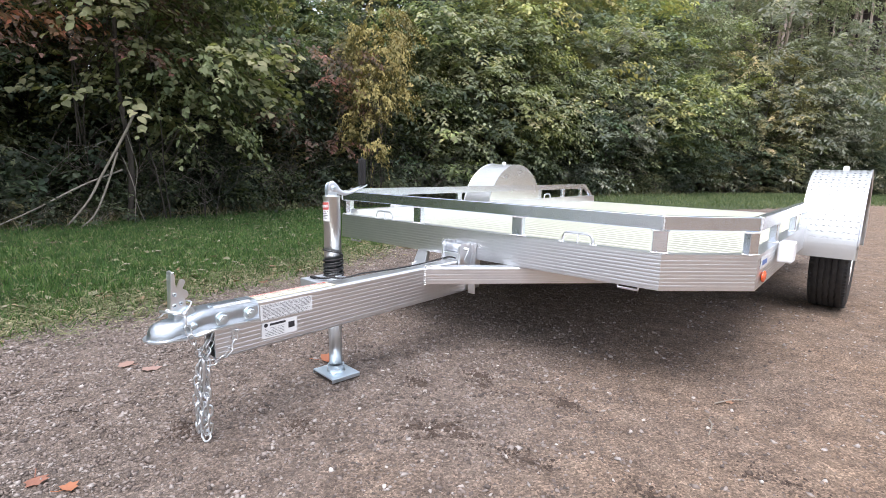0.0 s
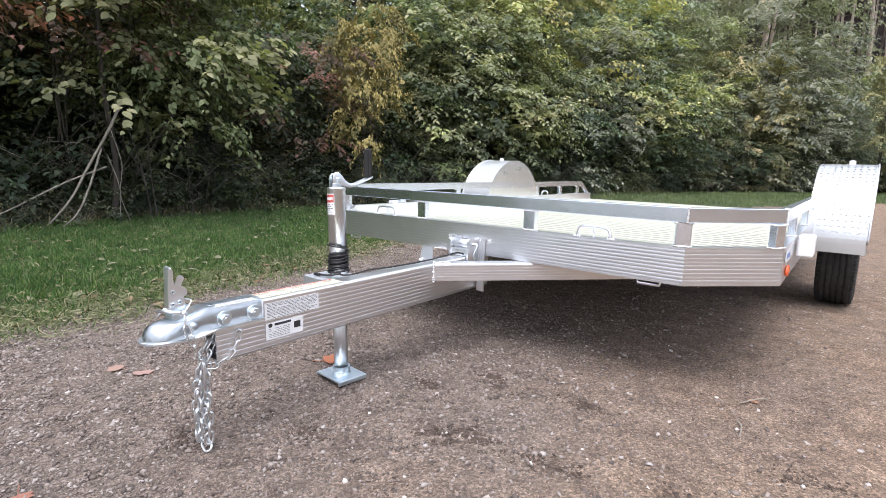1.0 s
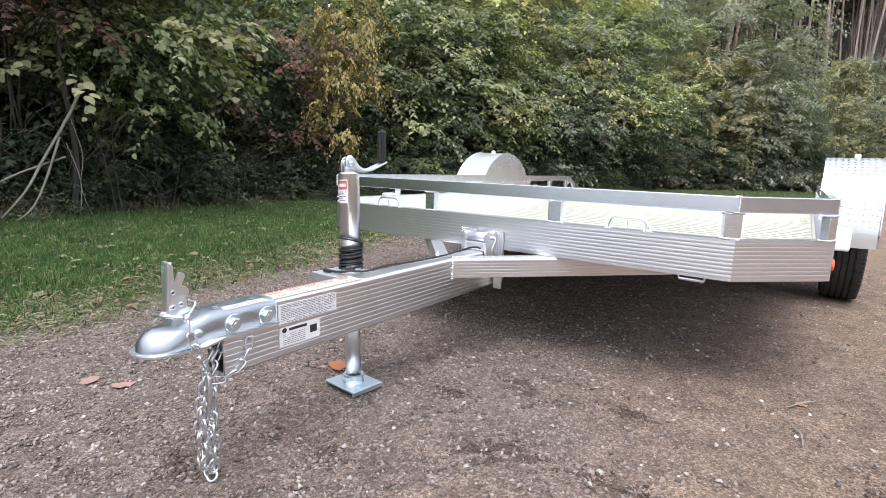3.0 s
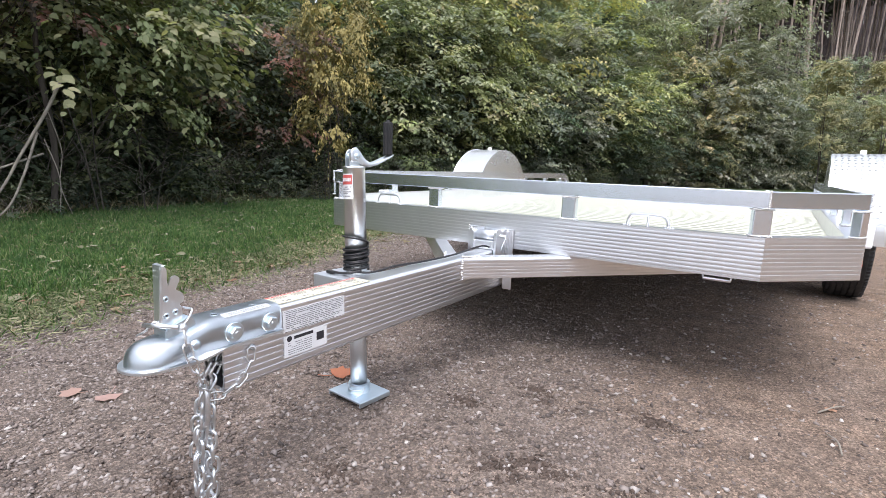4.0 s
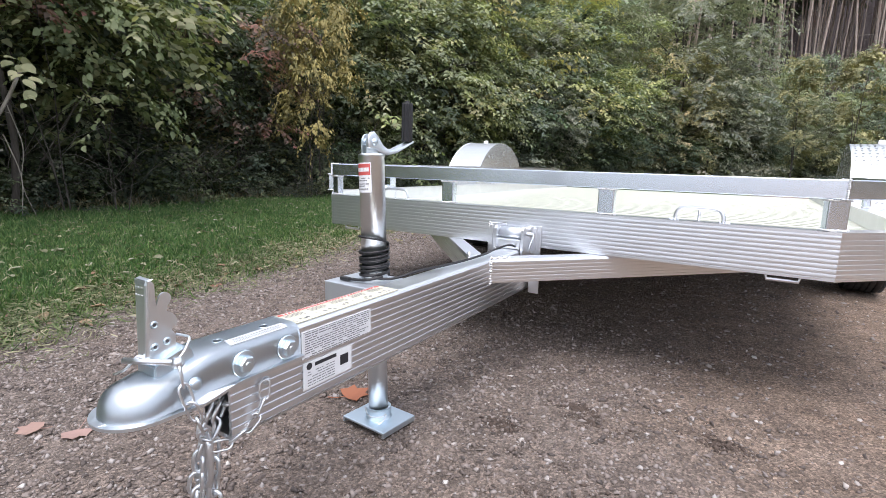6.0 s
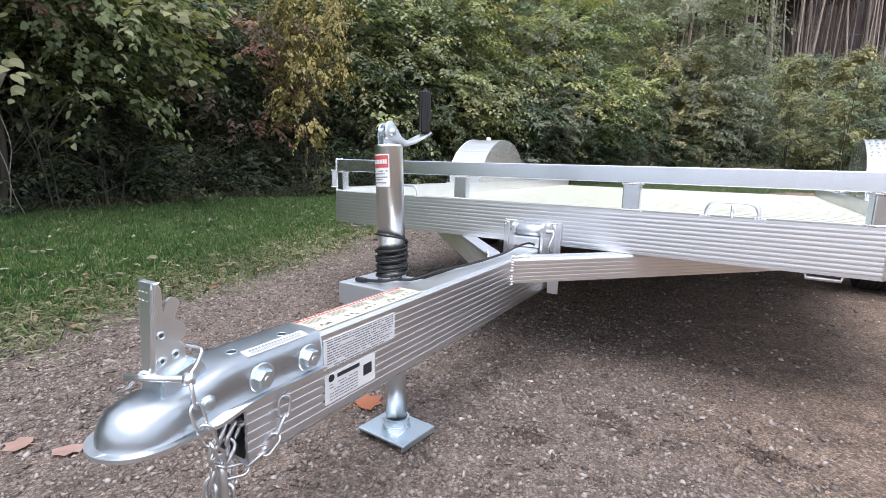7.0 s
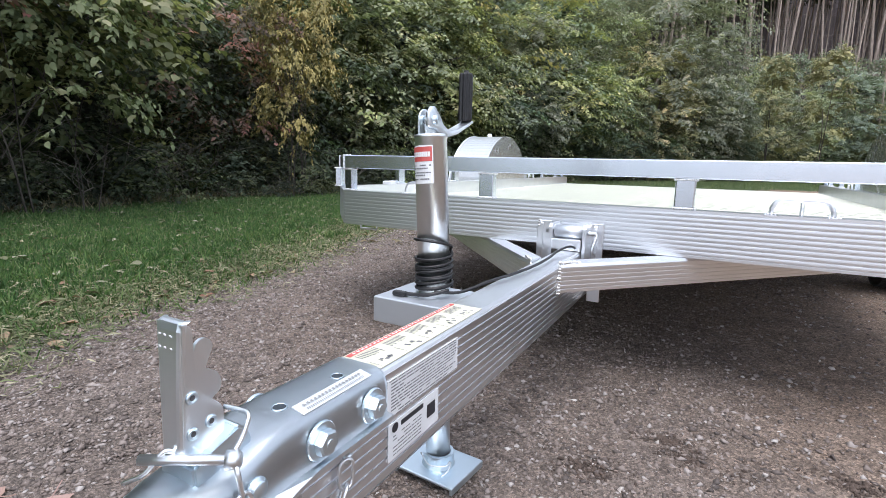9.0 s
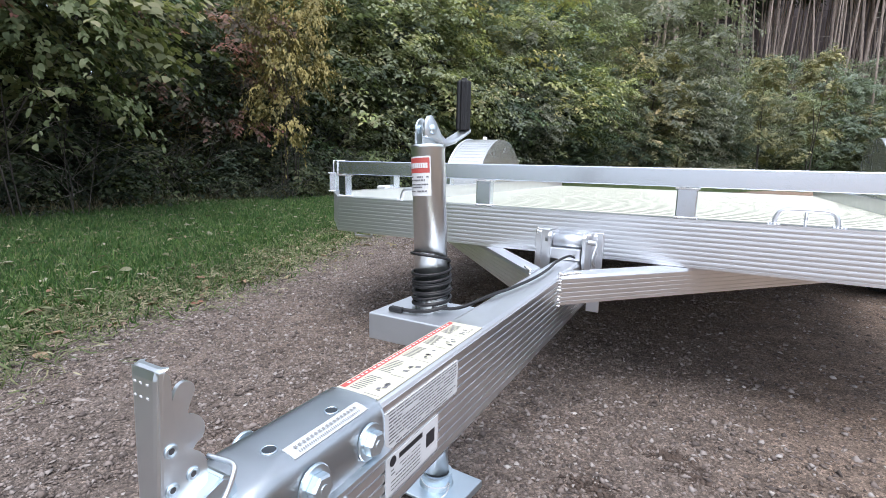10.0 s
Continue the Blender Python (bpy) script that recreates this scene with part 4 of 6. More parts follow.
for y0, y1, z0, z1, kind in ((0.286, 0.452, 0.297, 0.341, 0), (0.288, 0.400, 0.2455, 0.2895, 1)):
    p = on_side(y0, y1, z0, z1, 0.0003)
    lab = sheet("label", PAPER, tongue, [p(0, 0), p(1, 0), p(1, 1), p(0, 1)], (1, 0, 0), 0.0009, "white printed data label")
    q = on_side(y0, y1, z0, z1, 0.0016)
    if kind == 0:
        rows = [(0.04, 0.97, 0.87 - 0.088 * i) for i in range(4)] + [(0.04, 0.62, 0.52), (0.66, 0.95, 0.52), (0.04, 0.92, 0.43), (0.04, 0.8, 0.345), (0.04, 0.96, 0.26), (0.04, 0.55, 0.17), (0.62, 0.95, 0.17), (0.04, 0.9, 0.075)]
        lines("printed_line", INK_GREY, lab, q, rows, 0.036, 5)
        lines("printed_line", INK, lab, q, [(0.02, 0.98, 0.955), (0.02, 0.98, 0.015)], 0.018, 6, False)
    else:
        lines("printed_line", INK_GREY, lab, q, [(0.08, 0.62, 0.60 - 0.10 * i) for i in range(6)], 0.034, 7)
        bm = bmesh.new()
        bm.faces.new([bm.verts.new(q(*c)) for c in ((0.22, 0.77), (0.66, 0.77), (0.66, 0.91), (0.22, 0.91))])
        bm.faces.new([bm.verts.new(q(*c)) for c in ((0.74, 0.34), (0.92, 0.34), (0.92, 0.74), (0.74, 0.74))])
        bm.faces.new([bm.verts.new(q(0.115 + 0.055 * math.cos(a), 0.84 + 0.13 * math.sin(a))) for a in [2 * math.pi * i / 16 for i in range(16)]])
        part("printed_block", bm, INK, lab)


def on_top(lift):
    def spot(u, v):
        y = 0.284 + 0.262 * v
        return Vector((mid(y) - T_W + 0.006 + 0.054 * u, y, T_HI + lift))
    return spot


p, q = on_top(0.0003), on_top(0.0016)
lab = sheet("label", CREAM, tongue, [p(0, 0), p(1, 0), p(1, 1), p(0, 1)], (0, 0, 1), 0.0009, "cream pictogram label with a red strip")
bm = bmesh.new()
bm.faces.new([bm.verts.new(q(*c)) for c in ((0.03, 0.015), (0.16, 0.015), (0.16, 0.985), (0.03, 0.985))])
part("red_strip", bm, RED, lab)
bm = bmesh.new()
rnd = random.Random(12)
for i in range(30):
    v = 0.05 + 0.9 * i / 30
    bm.faces.new([bm.verts.new(Vector((0, 0, 0.0002)) + q(*c)) for c in ((0.07, v), (0.12, v), (0.12, v + rnd.uniform(0.012, 0.024)), (0.07, v + 0.016))])
part("printed_bar", bm, PAPER, lab)
bm = bmesh.new()
for col, (u0, u1) in enumerate(((0.22, 0.56), (0.62, 0.95))):
    for k in range(5):
        v0 = 0.03 + 0.195 * k
        if col == 0:
            for i in range(9):
                v = v0 + 0.016 * i
                bm.faces.new([bm.verts.new(q(*c)) for c in ((u0, v), (u0 + (u1 - u0) * rnd.uniform(0.6, 1), v), (u0 + (u1 - u0) * rnd.uniform(0.6, 1), v + 0.006), (u0, v + 0.006))])
        else:
            for i in range(7):
                a, b = rnd.uniform(u0, u1 - 0.1), v0 + rnd.uniform(0, 0.13)
                du, dv = rnd.uniform(0.02, 0.13), rnd.uniform(0.006, 0.03)
                bm.faces.new([bm.verts.new(q(*c)) for c in ((a, b), (a + du, b + dv * 0.4), (a + du * 0.7, b + dv), (a - 0.01, b + dv * 0.7))])
            bm.faces.new([bm.verts.new(q(*c)) for c in ((u0 - 0.03, v0 - 0.012), (u1, v0 - 0.012), (u1, v0 - 0.009), (u0 - 0.03, v0 - 0.009))])
part("pictogram", bm, INK_GREY, lab)


def on_cap(u, v):
    y = 0.166 + 0.096 * u
    x = 0.0165 + 0.0145 * v
    return Vector((mid(y) + x, y, 0.3046 + 0.0555 * (1 - (x / 0.0385) ** 5.6) ** (1 / 5.6)))


lab = sheet("serial_label", PALE_LABEL, coupler, [on_cap(0, 0), on_cap(0, 1), on_cap(1, 1), on_cap(1, 0)], (0, 0, 1), 0.0008, "pale serial label with barred print")
bm = bmesh.new()
for i in range(17):
    u = 0.08 + 0.05 * i
    bm.faces.new([bm.verts.new(on_cap(*c) + Vector((0, 0, 0.0012))) for c in ((u, 0.30), (u + 0.028, 0.30), (u + 0.028, 0.52), (u, 0.52))])
for i in range(34):
    u = 0.08 + 0.0245 * i
    bm.faces.new([bm.verts.new(on_cap(*c) + Vector((0, 0, 0.0012))) for c in ((u, 0.70), (u + 0.010, 0.70), (u + 0.010, 0.88), (u, 0.88))])
tagged(part("printed_bar", bm, PRINT, lab), kind="stuff")

# ---- jack ----
BASE, HEAD = Vector((-0.060, 0.630, 0.0)), Vector((-0.102, 0.648, 0.620))
axis = (HEAD - BASE).normalized()
LEAN = Matrix.Translation(BASE) @ Vector((0, 0, 1)).rotation_difference(axis).to_matrix().to_4x4()
JL = (HEAD - BASE).length
bm = bmesh.new()
box(bm, (-0.158, 0.557, 0.296), (mid(0.62) - T_W - 0.001, 0.685, 0.341), 0.002)
part("jack_bracket", bm, ALU_SATIN, trailer, "plain aluminium box bracket for the jack")
jack = part("jack", bmesh.new(), JACK_STEEL, trailer, "steel swivel-leg trailer jack with crank handle")
bm = bmesh.new()
lathe(bm, [(0.0, 0.24), (0.0285, 0.24), (0.0285, JL - 0.008), (0.0295, JL - 0.006), (0.0295, JL - 0.001), (0.027, JL), (0.0, JL)], 40, LEAN)
part("outer_tube", bm, JACK_STEEL, jack, smooth=True).data.shade_smooth()
bm = bmesh.new()
lathe(bm, [(0.0, 0.006), (0.0225, 0.006), (0.0225, 0.30), (0.0, 0.30)], 32, LEAN)
part("inner_tube", bm, ZINC, jack, smooth=True)
bm = bmesh.new()
footm = Matrix.Translation((-0.060, 0.630, 0.0)) @ Matrix.Rotation(radians(-4), 4, "Z")
box(bm, (-0.064, -0.054, 0.012), (0.064, 0.054, 0.018), 0.002, footm)
for s in (-1, 1):
    lo, hi = sorted((s * 0.0585, s * 0.064))
    box(bm, (lo, -0.054, 0.004), (hi, 0.054, 0.016), 0.001, footm)
lathe(bm, [(0.0228, 0.018), (0.031, 0.018), (0.0285, 0.024), (0.0285, 0.042), (0.0228, 0.042)], 28, Matrix.Translation((-0.0615, 0.6305, 0)), closed=True)
foot = part("foot_plate", bm, ZINC_BLUE, jack, "blue-zinc square foot plate")
bm = bmesh.new()
fx, fy = -0.0615, 0.6305
sweep(bm, spline([(fx + 0.032, fy - 0.014, 0.036), (fx + 0.03, fy - 0.028, 0.034), (fx, fy - 0.034, 0.030), (fx - 0.03, fy - 0.014, 0.034)], 6), 0.0016, 6)
sweep(bm, spline([(fx + 0.033, fy - 0.012, 0.034), (fx + 0.036, fy - 0.028, 0.026), (fx + 0.030, fy - 0.040, 0.0205)], 6), 0.0016, 6)
part("foot_clip", bm, CHAIN_STEEL, foot, smooth=True)

# crank: a folded lever pivoted in two round ears, with a grip
bm = bmesh.new()
hx, hy, hz = HEAD
for dx in (-0.018, -0.004):
    ear = [(hy + 0.004 + 0.0185 * math.cos(a) , hz + 0.026 + 0.0185 * math.sin(a)) for a in [math.pi * i / 10 - 0.25 for i in range(13)]]
    ear = [(hy + 0.024, hz)] + ear + [(hy - 0.014, hz)]
    slab(bm, ear, hx + dx, hx + dx + 0.0035, "x")
bmesh.ops.bevel(bm, geom=bm.edges[:], offset=0.0007, segments=1, affect="EDGES")
part("crank_ear", bm, ZINC, jack)
bm = bmesh.new()
cx = hx - 0.0045
arm = [(-0.014, 0.026, 0.006, 0.0035, 0.012), (-0.006, 0.029, 0.006, 0.0038, 0.0185), (0.006, 0.030, 0.006, 0.0040, 0.0195), (0.020, 0.023, 0.005, 0.0055, 0.0165), (0.036, 0.011, 0.002, 0.009, 0.0105), (0.056, 0.005, 0.0, 0.012, 0.0065), (0.085, 0.010, 0.0, 0.013, 0.005), (0.115, 0.021, 0.0, 0.014, 0.004), (0.142, 0.031, 0.0, 0.014, 0.003), (0.152, 0.034, 0.0, 0.010, 0.0025)]
rings = []
for dy, dz, dx, w, h in arm:
    rings.append([Vector((cx + dx + w * math.copysign(abs(math.cos(a)) ** 0.5, math.cos(a)), hy + dy, hz + dz + h * math.copysign(abs(math.sin(a)) ** 0.5, math.sin(a)))) for a in [2 * math.pi * i / 16 for i in range(16)]])
loft(bm, rings)
crank = part("crank_arm", bm, ZINC, jack, "bright zinc crank arm", True)
bm = bmesh.new()
gm = Matrix.Translation((cx, hy + 0.136, hz + 0.0335))
rows = []
for z, k in ((0.0, 0.9), (0.003, 1.0), (0.088, 1.0), (0.091, 0.9)):
    rows.append([gm @ Vector(((0.0125 + 0.0012 * math.cos(9 * a)) * k * math.cos(a), (0.0125 + 0.0012 * math.cos(9 * a)) * k * math.sin(a), z)) for a in [2 * math.pi * i / 72 for i in range(72)]])
loft(bm, rows)
lathe(bm, [(0.0, 0.097), (0.005, 0.096), (0.006, 0.0915)], 14, gm)
part("grip", bm, BLACK, crank, "black ribbed plastic grip")
bm = bmesh.new()
lathe(bm, [(0.0, 0.030), (0.006, 0.030), (0.008, 0.027), (0.008, 0.0)], 18, Matrix.Translation((hx - 0.019, hy + 0.004, hz + 0.026)) @ Matrix.Rotation(math.pi / 2, 4, "Y"))
part("pivot", bm, ZINC_BLUE, jack, smooth=True)


def on_tube(a0, a1, z0, z1, r):
    def spot(u, v):
        a = radians(a0 + (a1 - a0) * u)
        return LEAN @ Vector((r * math.cos(a), r * math.sin(a), z0 + (z1 - z0) * v))
    return spot


def wrap(name, material, parent, spot, u0, u1, v0, v1, label=""):
    bm = bmesh.new()
    n = 10
    rows = [[bm.verts.new(spot(u0 + (u1 - u0) * i / n, v)) for i in range(n + 1)] for v in (v0, v1)]
    for i in range(n):
        bm.faces.new((rows[0][i], rows[0][i + 1], rows[1][i + 1], rows[1][i]))
    return part(name, bm, material, parent, label)


lab = wrap("label", PAPER, jack, on_tube(-150, -52, JL - 0.085, JL - 0.020, 0.0290), 0, 1, 0, 1, "white warning label with a red heading")
q = on_tube(-150, -52, JL - 0.085, JL - 0.020, 0.0294)
wrap("red_block", RED, lab, q, 0.04, 0.96, 0.58, 0.96)
q = on_tube(-150, -52, JL - 0.085, JL - 0.020, 0.0297)
lines("printed_bar", PAPER, lab, q, [(0.12, 0.9, 0.70)], 0.13, 41, False)
lines("printed_line", INK_GREY, lab, q, [(0.08, 0.92, 0.46), (0.08, 0.8, 0.38), (0.08, 0.9, 0.27), (0.08, 0.7, 0.20), (0.08, 0.85, 0.10)], 0.035, 42)

# wiring cable: coiled round the jack's foot, then led along the tongue
turns_n, cable = 10, []
for i in range(turns_n * 18 + 1):
    a = 2 * math.pi * i / 18 + 0.5
    h = 0.349 + 0.062 * i / (turns_n * 18) + 0.0025 * math.sin(a * 0.37) + 0.003 * math.sin(a)
    r = 0.0322 + 0.0012 * math.sin(a * 0.53)
    cable.append(LEAN @ Vector((r * math.cos(a), r * math.sin(a), h)))
up = [LEAN @ Vector((0.033 * math.cos(a), 0.033 * math.sin(a), 0.412 + 0.026 * math.sin(math.pi * k / 20) + 0.004 * k / 20)) for k, a in [(k, 0.5 + 2 * math.pi * k / 18) for k in range(21)]]
bm = bmesh.new()
sweep(bm, cable + up, 0.0026, 8)
tail = spline([(-0.062, 0.604, 0.352), (-0.030, 0.64, 0.349), (-0.002, 0.70, 0.361), (0.010, 0.78, 0.361), (0.018, 0.88, 0.362), (0.016, 0.98, 0.363), (0.010, 1.06, 0.366), (0.022, 1.12, 0.372), (0.03, 1.16, 0.360), (0.028, 1.20, 0.335)], 8)
sweep(bm, tail, 0.0030, 8)
sweep(bm, spline([(-0.040, 0.615, 0.356), (-0.062, 0.592, 0.350), (-0.085, 0.588, 0.347), (-0.108, 0.584, 0.3465)], 6), 0.0034, 8)
coil = part("cable", bm, BLACK, trailer, "black wiring cable coiled round the jack", True)
bm = bmesh.new()
box(bm, (-0.133, 0.577, 0.3415), (-0.106, 0.590, 0.3500), 0.003)
part("plug", bm, BLACK, coil)


# ---- vegetation ----
def leaf_quads(rng, base, way, normal, size, width, fold=0.12, fine=False):
    """Leaves that grow from base along way: folded diamonds of 2 faces, or pointed ovals of 4."""
    n = len(base)
    way = way / np.linalg.norm(way, axis=1)[:, None]
    normal = normal - way * (normal * way).sum(1)[:, None]
    normal /= np.linalg.norm(normal, axis=1)[:, None] + 1e-9
    sd = np.cross(way, normal)
    a, w, up = way * size[:, None], sd * (size * width)[:, None], normal * (size * fold)[:, None]
    if fine:
        rim = [base]
        for along_, wide in ((0.14, 0.72), (0.40, 1.0), (0.72, 0.70)):
            rim.append(base + a * along_ + w * wide + up * 0.5)
        rim.append(base + a - up)
        for along_, wide in ((0.72, 0.70), (0.40, 1.0), (0.14, 0.72)):
            rim.append(base + a * along_ - w * wide + up * 0.5)
        v = np.stack(rim + [base + a * 0.42], 1).reshape(-1, 3)
        k = 9 * np.arange(n)[:, None]
        return v, np.concatenate([k + np.array((i, (i + 1) % 8, 8)) for i in range(8)], 0)
    v = np.stack([base, base + a * 0.42 + w + up, base + a - up * 0.6, base + a * 0.42 - w + up], 1).reshape(-1, 3)
    k = 4 * np.arange(n)[:, None]
    return v, np.concatenate([k + np.array((0, 1, 2)), k + np.array((0, 2, 3))], 0)


def sprays(rng, roots, ways, tone, length, per, size, width, droop, fine=False):
    """Arching twigs with leaves on both sides, and each leaf's tone after its bough and twig."""
    n = len(roots)
    t = np.tile(np.linspace(0.12, 1.0, per), (n, 1)) + rng.normal(0, 0.04, (n, per))
    L = (length * rng.uniform(0.6, 1.3, n))[:, None, None]
    drop = np.array([0, 0, -1.0]) * (droop * rng.uniform(0.5, 1.5, n))[:, None, None]
    p = roots[:, None] + L * (ways[:, None] * t[..., None] + drop * (t ** 2)[..., None])
    tan = ways[:, None] + 2 * drop * t[..., None]
    tan = tan / np.linalg.norm(tan, axis=2)[..., None]
    side = np.cross(tan, np.array([0, 0, 1.0]))
    side /= np.linalg.norm(side, axis=2)[..., None] + 1e-9
    sign = np.where(np.arange(per) % 2, 1.0, -1.0)[None, :, None]
    way = tan * rng.uniform(0.3, 1.0, (n, per, 1)) + side * sign + np.array([0, 0, -1.0]) * rng.uniform(0.0, 0.75, (n, per, 1))
    nrm = np.array([0, 0, 1.0]) + rng.normal(0, 0.30, (n, per, 3)) + 0.45 * tan
    s = size * rng.uniform(0.55, 1.2, n * per)
    leaf_tone = np.repeat(0.62 * tone + 0.38 * rng.uniform(0, 1, n), per)
    return (*leaf_quads(rng, p.reshape(-1, 3) + rng.normal(0, size * 0.22, (n * per, 3)), way.reshape(-1, 3), nrm.reshape(-1, 3), s, width, fine=fine), leaf_tone)


def leafage(name, v, f, tone, material, parent):
    ob = raw(name, v, f, material, parent)
    own = ob.data.attributes.new("tone", "FLOAT", "POINT")
    k = len(v) // len(tone)
    own.data.foreach_set("value", np.repeat(tone, k).astype(np.float32))
    return ob


def envelope(rng, n, h, r, low):
    """Roots of twigs on boughs: flattened clumps spread over the crown from height low to h, with gaps between."""
    k = max(10, n // 9)
    u = rng.uniform(0, 1, k) ** 0.9
    a = rng.uniform(0, 2 * math.pi, k)
    swell = np.sqrt(np.clip(1 - ((u - 0.45) / 0.62) ** 2, 0.08, 1))
    rad = r * swell * rng.uniform(0.35, 1.1, k)
    boughs = np.stack([rad * np.cos(a), rad * np.sin(a), low + (h - low) * u], 1)
    reach = 0.28 * r * rng.uniform(0.6, 1.3, k)
    pick = rng.integers(0, k, n)
    off = rng.normal(0, 1, (n, 3))
    off /= np.linalg.norm(off, axis=1)[:, None]
    off[:, 2] = np.abs(off[:, 2]) * 0.6 - 0.12
    p = boughs[pick] + off * (reach[pick] * rng.uniform(0.4, 1.0, n))[:, None]
    w = np.stack([np.cos(a[pick]), np.sin(a[pick]), np.full(n, 0.25)], 1) * 0.7 + off * 0.8 + rng.normal(0, 0.2, (n, 3))
    return p, w / np.linalg.norm(w, axis=1)[:, None], rng.uniform(0, 1, k)[pick]


def stems(rng, h, r, count, thick, spread):
    """Bent, forking stems from one root."""
    bm = bmesh.new()
    for i in range(count):
        a = rng.uniform(0, 2 * math.pi)
        out = r * spread * rng.uniform(0.4, 1.0)
        top = h * rng.uniform(0.6, 0.9)
        pts = [(0.08 * math.cos(a), 0.08 * math.sin(a), -0.05)]
        for k in (0.25, 0.5, 0.75, 1.0):
            pts.append((out * k ** 1.5 * math.cos(a) + rng.normal(0, 0.05), out * k ** 1.5 * math.sin(a) + rng.normal(0, 0.05), top * k))
        c = spline(pts, 3)
        sweep(bm, c, [thick * (1 - 0.85 * j / (len(c) - 1)) for j in range(len(c))], 6)
        for j in range(3):
            q = c[int(len(c) * rng.uniform(0.3, 0.8))]
            b = a + rng.normal(0, 1.0)
            e = q + Vector((math.cos(b), math.sin(b), rng.uniform(0.1, 0.8))) * (r * 0.7)
            sweep(bm, [q, q.lerp(e, 0.5) + Vector((0, 0, 0.06)), e], [thick * 0.4, thick * 0.3, thick * 0.12], 5)
    return bm


def plant(name, label, category, seed, h, r, low, n, per, length, size, width, droop, leaf, wood, fine=False, count=4, thick=0.012, spread=0.8):
    rng = np.random.default_rng(seed)
    e = thing(name, label, category)
    wooden = part("stem" if thick < 0.05 else "trunk", stems(rng, h, r, count, thick, spread), wood, e, smooth=True)
    if thick < 0.05:
        tagged(wooden, kind="stuff")
    p, w, tone = envelope(rng, n, h, r, low)
    leafage("crown", *sprays(rng, p, w, tone, length, per, size, width, droop, fine), leaf, e)
    return e


WOOD_EDGE = [(-4.7, -9), (-4.9, -4), (-5.15, 0), (-5.3, 1), (-5.7, 3), (-5.85, 6.3), (-5.9, 10), (-5.2, 15), (-3.4, 20.5), (-1, 25.5), (2, 30), (8, 36), (18, 42)]
edge = np.array(WOOD_EDGE, float)
run = np.r_[0, np.cumsum(np.linalg.norm(np.diff(edge, axis=0), axis=1))]


def along(s, back=0.0):
    """A place s metres along the wood's edge, set back into the wood."""
    x, y = np.interp(s, run, edge[:, 0]), np.interp(s, run, edge[:, 1])
    x2, y2 = np.interp(s + 0.5, run, edge[:, 0]), np.interp(s + 0.5, run, edge[:, 1])
    d = Vector((x2 - x, y2 - y, 0))
    d = d.normalized() if d.length > 1e-6 else Vector((0.7, 0.7, 0))
    n = Vector((-d.y, d.x, 0))
    return Vector((x, y, 0)) + n * back


proto = {
    "broad": plant("shrub", "broad-leaved green shrub at the edge of the wood", "shrub", 1, 3.6, 1.15, 1.15, 260, 16, 0.6, 0.088, 0.40, 0.5, LEAF_BROAD, BARK, fine=True, count=3, thick=0.008, spread=1.3),
    "green": plant("shrub", "fresh green shrub with narrow drooping leaves", "shrub", 2, 3.8, 1.2, 0.35, 250, 20, 0.75, 0.125, 0.25, 0.45, LEAF_GREEN, BARK),
    "yellow": plant("shrub", "yellowing autumn shrub with narrow leaves", "shrub", 3, 3.6, 0.95, 1.2, 300, 18, 0.5, 0.085, 0.33, 0.5, LEAF_YELLOW, BARK),
    "russet": plant("shrub", "russet-brown autumn shrub with thin leaves", "shrub", 4, 3.4, 1.1, 0.9, 280, 16, 0.55, 0.085, 0.28, 0.5, LEAF_BROWN, BARK),
    "dark": plant("shrub", "green shrub in the thicket, darkened for its shade", "shrub", 5, 3.4, 1.25, 0.1, 270, 18, 0.7, 0.12, 0.28, 0.4, LEAF_DARK, BARK, count=3, thick=0.008, spread=1.3),
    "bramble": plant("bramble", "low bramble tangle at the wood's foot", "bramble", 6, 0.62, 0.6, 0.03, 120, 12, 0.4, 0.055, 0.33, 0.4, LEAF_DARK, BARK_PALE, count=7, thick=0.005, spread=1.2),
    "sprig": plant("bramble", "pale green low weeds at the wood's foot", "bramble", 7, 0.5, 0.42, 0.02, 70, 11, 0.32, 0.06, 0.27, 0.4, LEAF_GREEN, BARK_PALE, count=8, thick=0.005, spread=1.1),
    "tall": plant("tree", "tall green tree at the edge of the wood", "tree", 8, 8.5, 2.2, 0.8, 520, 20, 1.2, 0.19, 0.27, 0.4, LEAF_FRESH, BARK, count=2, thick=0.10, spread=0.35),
    "tall_dark": plant("tree", "tall green tree deep in the wood, darkened for shade", "tree", 9, 9.0, 2.3, 0.6, 520, 20, 1.2, 0.20, 0.28, 0.4, LEAF_DARK, BARK, count=2, thick=0.11, spread=0.3),
    "far": plant("tree", "feathery grey-green tree across the clearing, paled for haze", "tree", 10, 7.0, 2.0, 0.1, 520, 26, 1.1, 0.16, 0.19, 0.35, LEAF_HAZED, BARK, count=3, thick=0.07, spread=0.5),
    "far_yellow": plant("tree", "yellowing young tree on the far side of the clearing", "tree", 11, 5.6, 1.5, 0.6, 380, 18, 0.8, 0.14, 0.27, 0.5, LEAF_OLIVE, BARK, count=3, thick=0.05, spread=0.5),
    "young": plant("tree", "slender yellowing young tree at the edge of the clearing", "tree", 12, 5.4, 0.72, 0.5, 320, 18, 0.5, 0.105, 0.33, 0.45, LEAF_OLIVE, BARK, count=2, thick=0.035, spread=0.4),
}
plants_rng = random.Random(17)


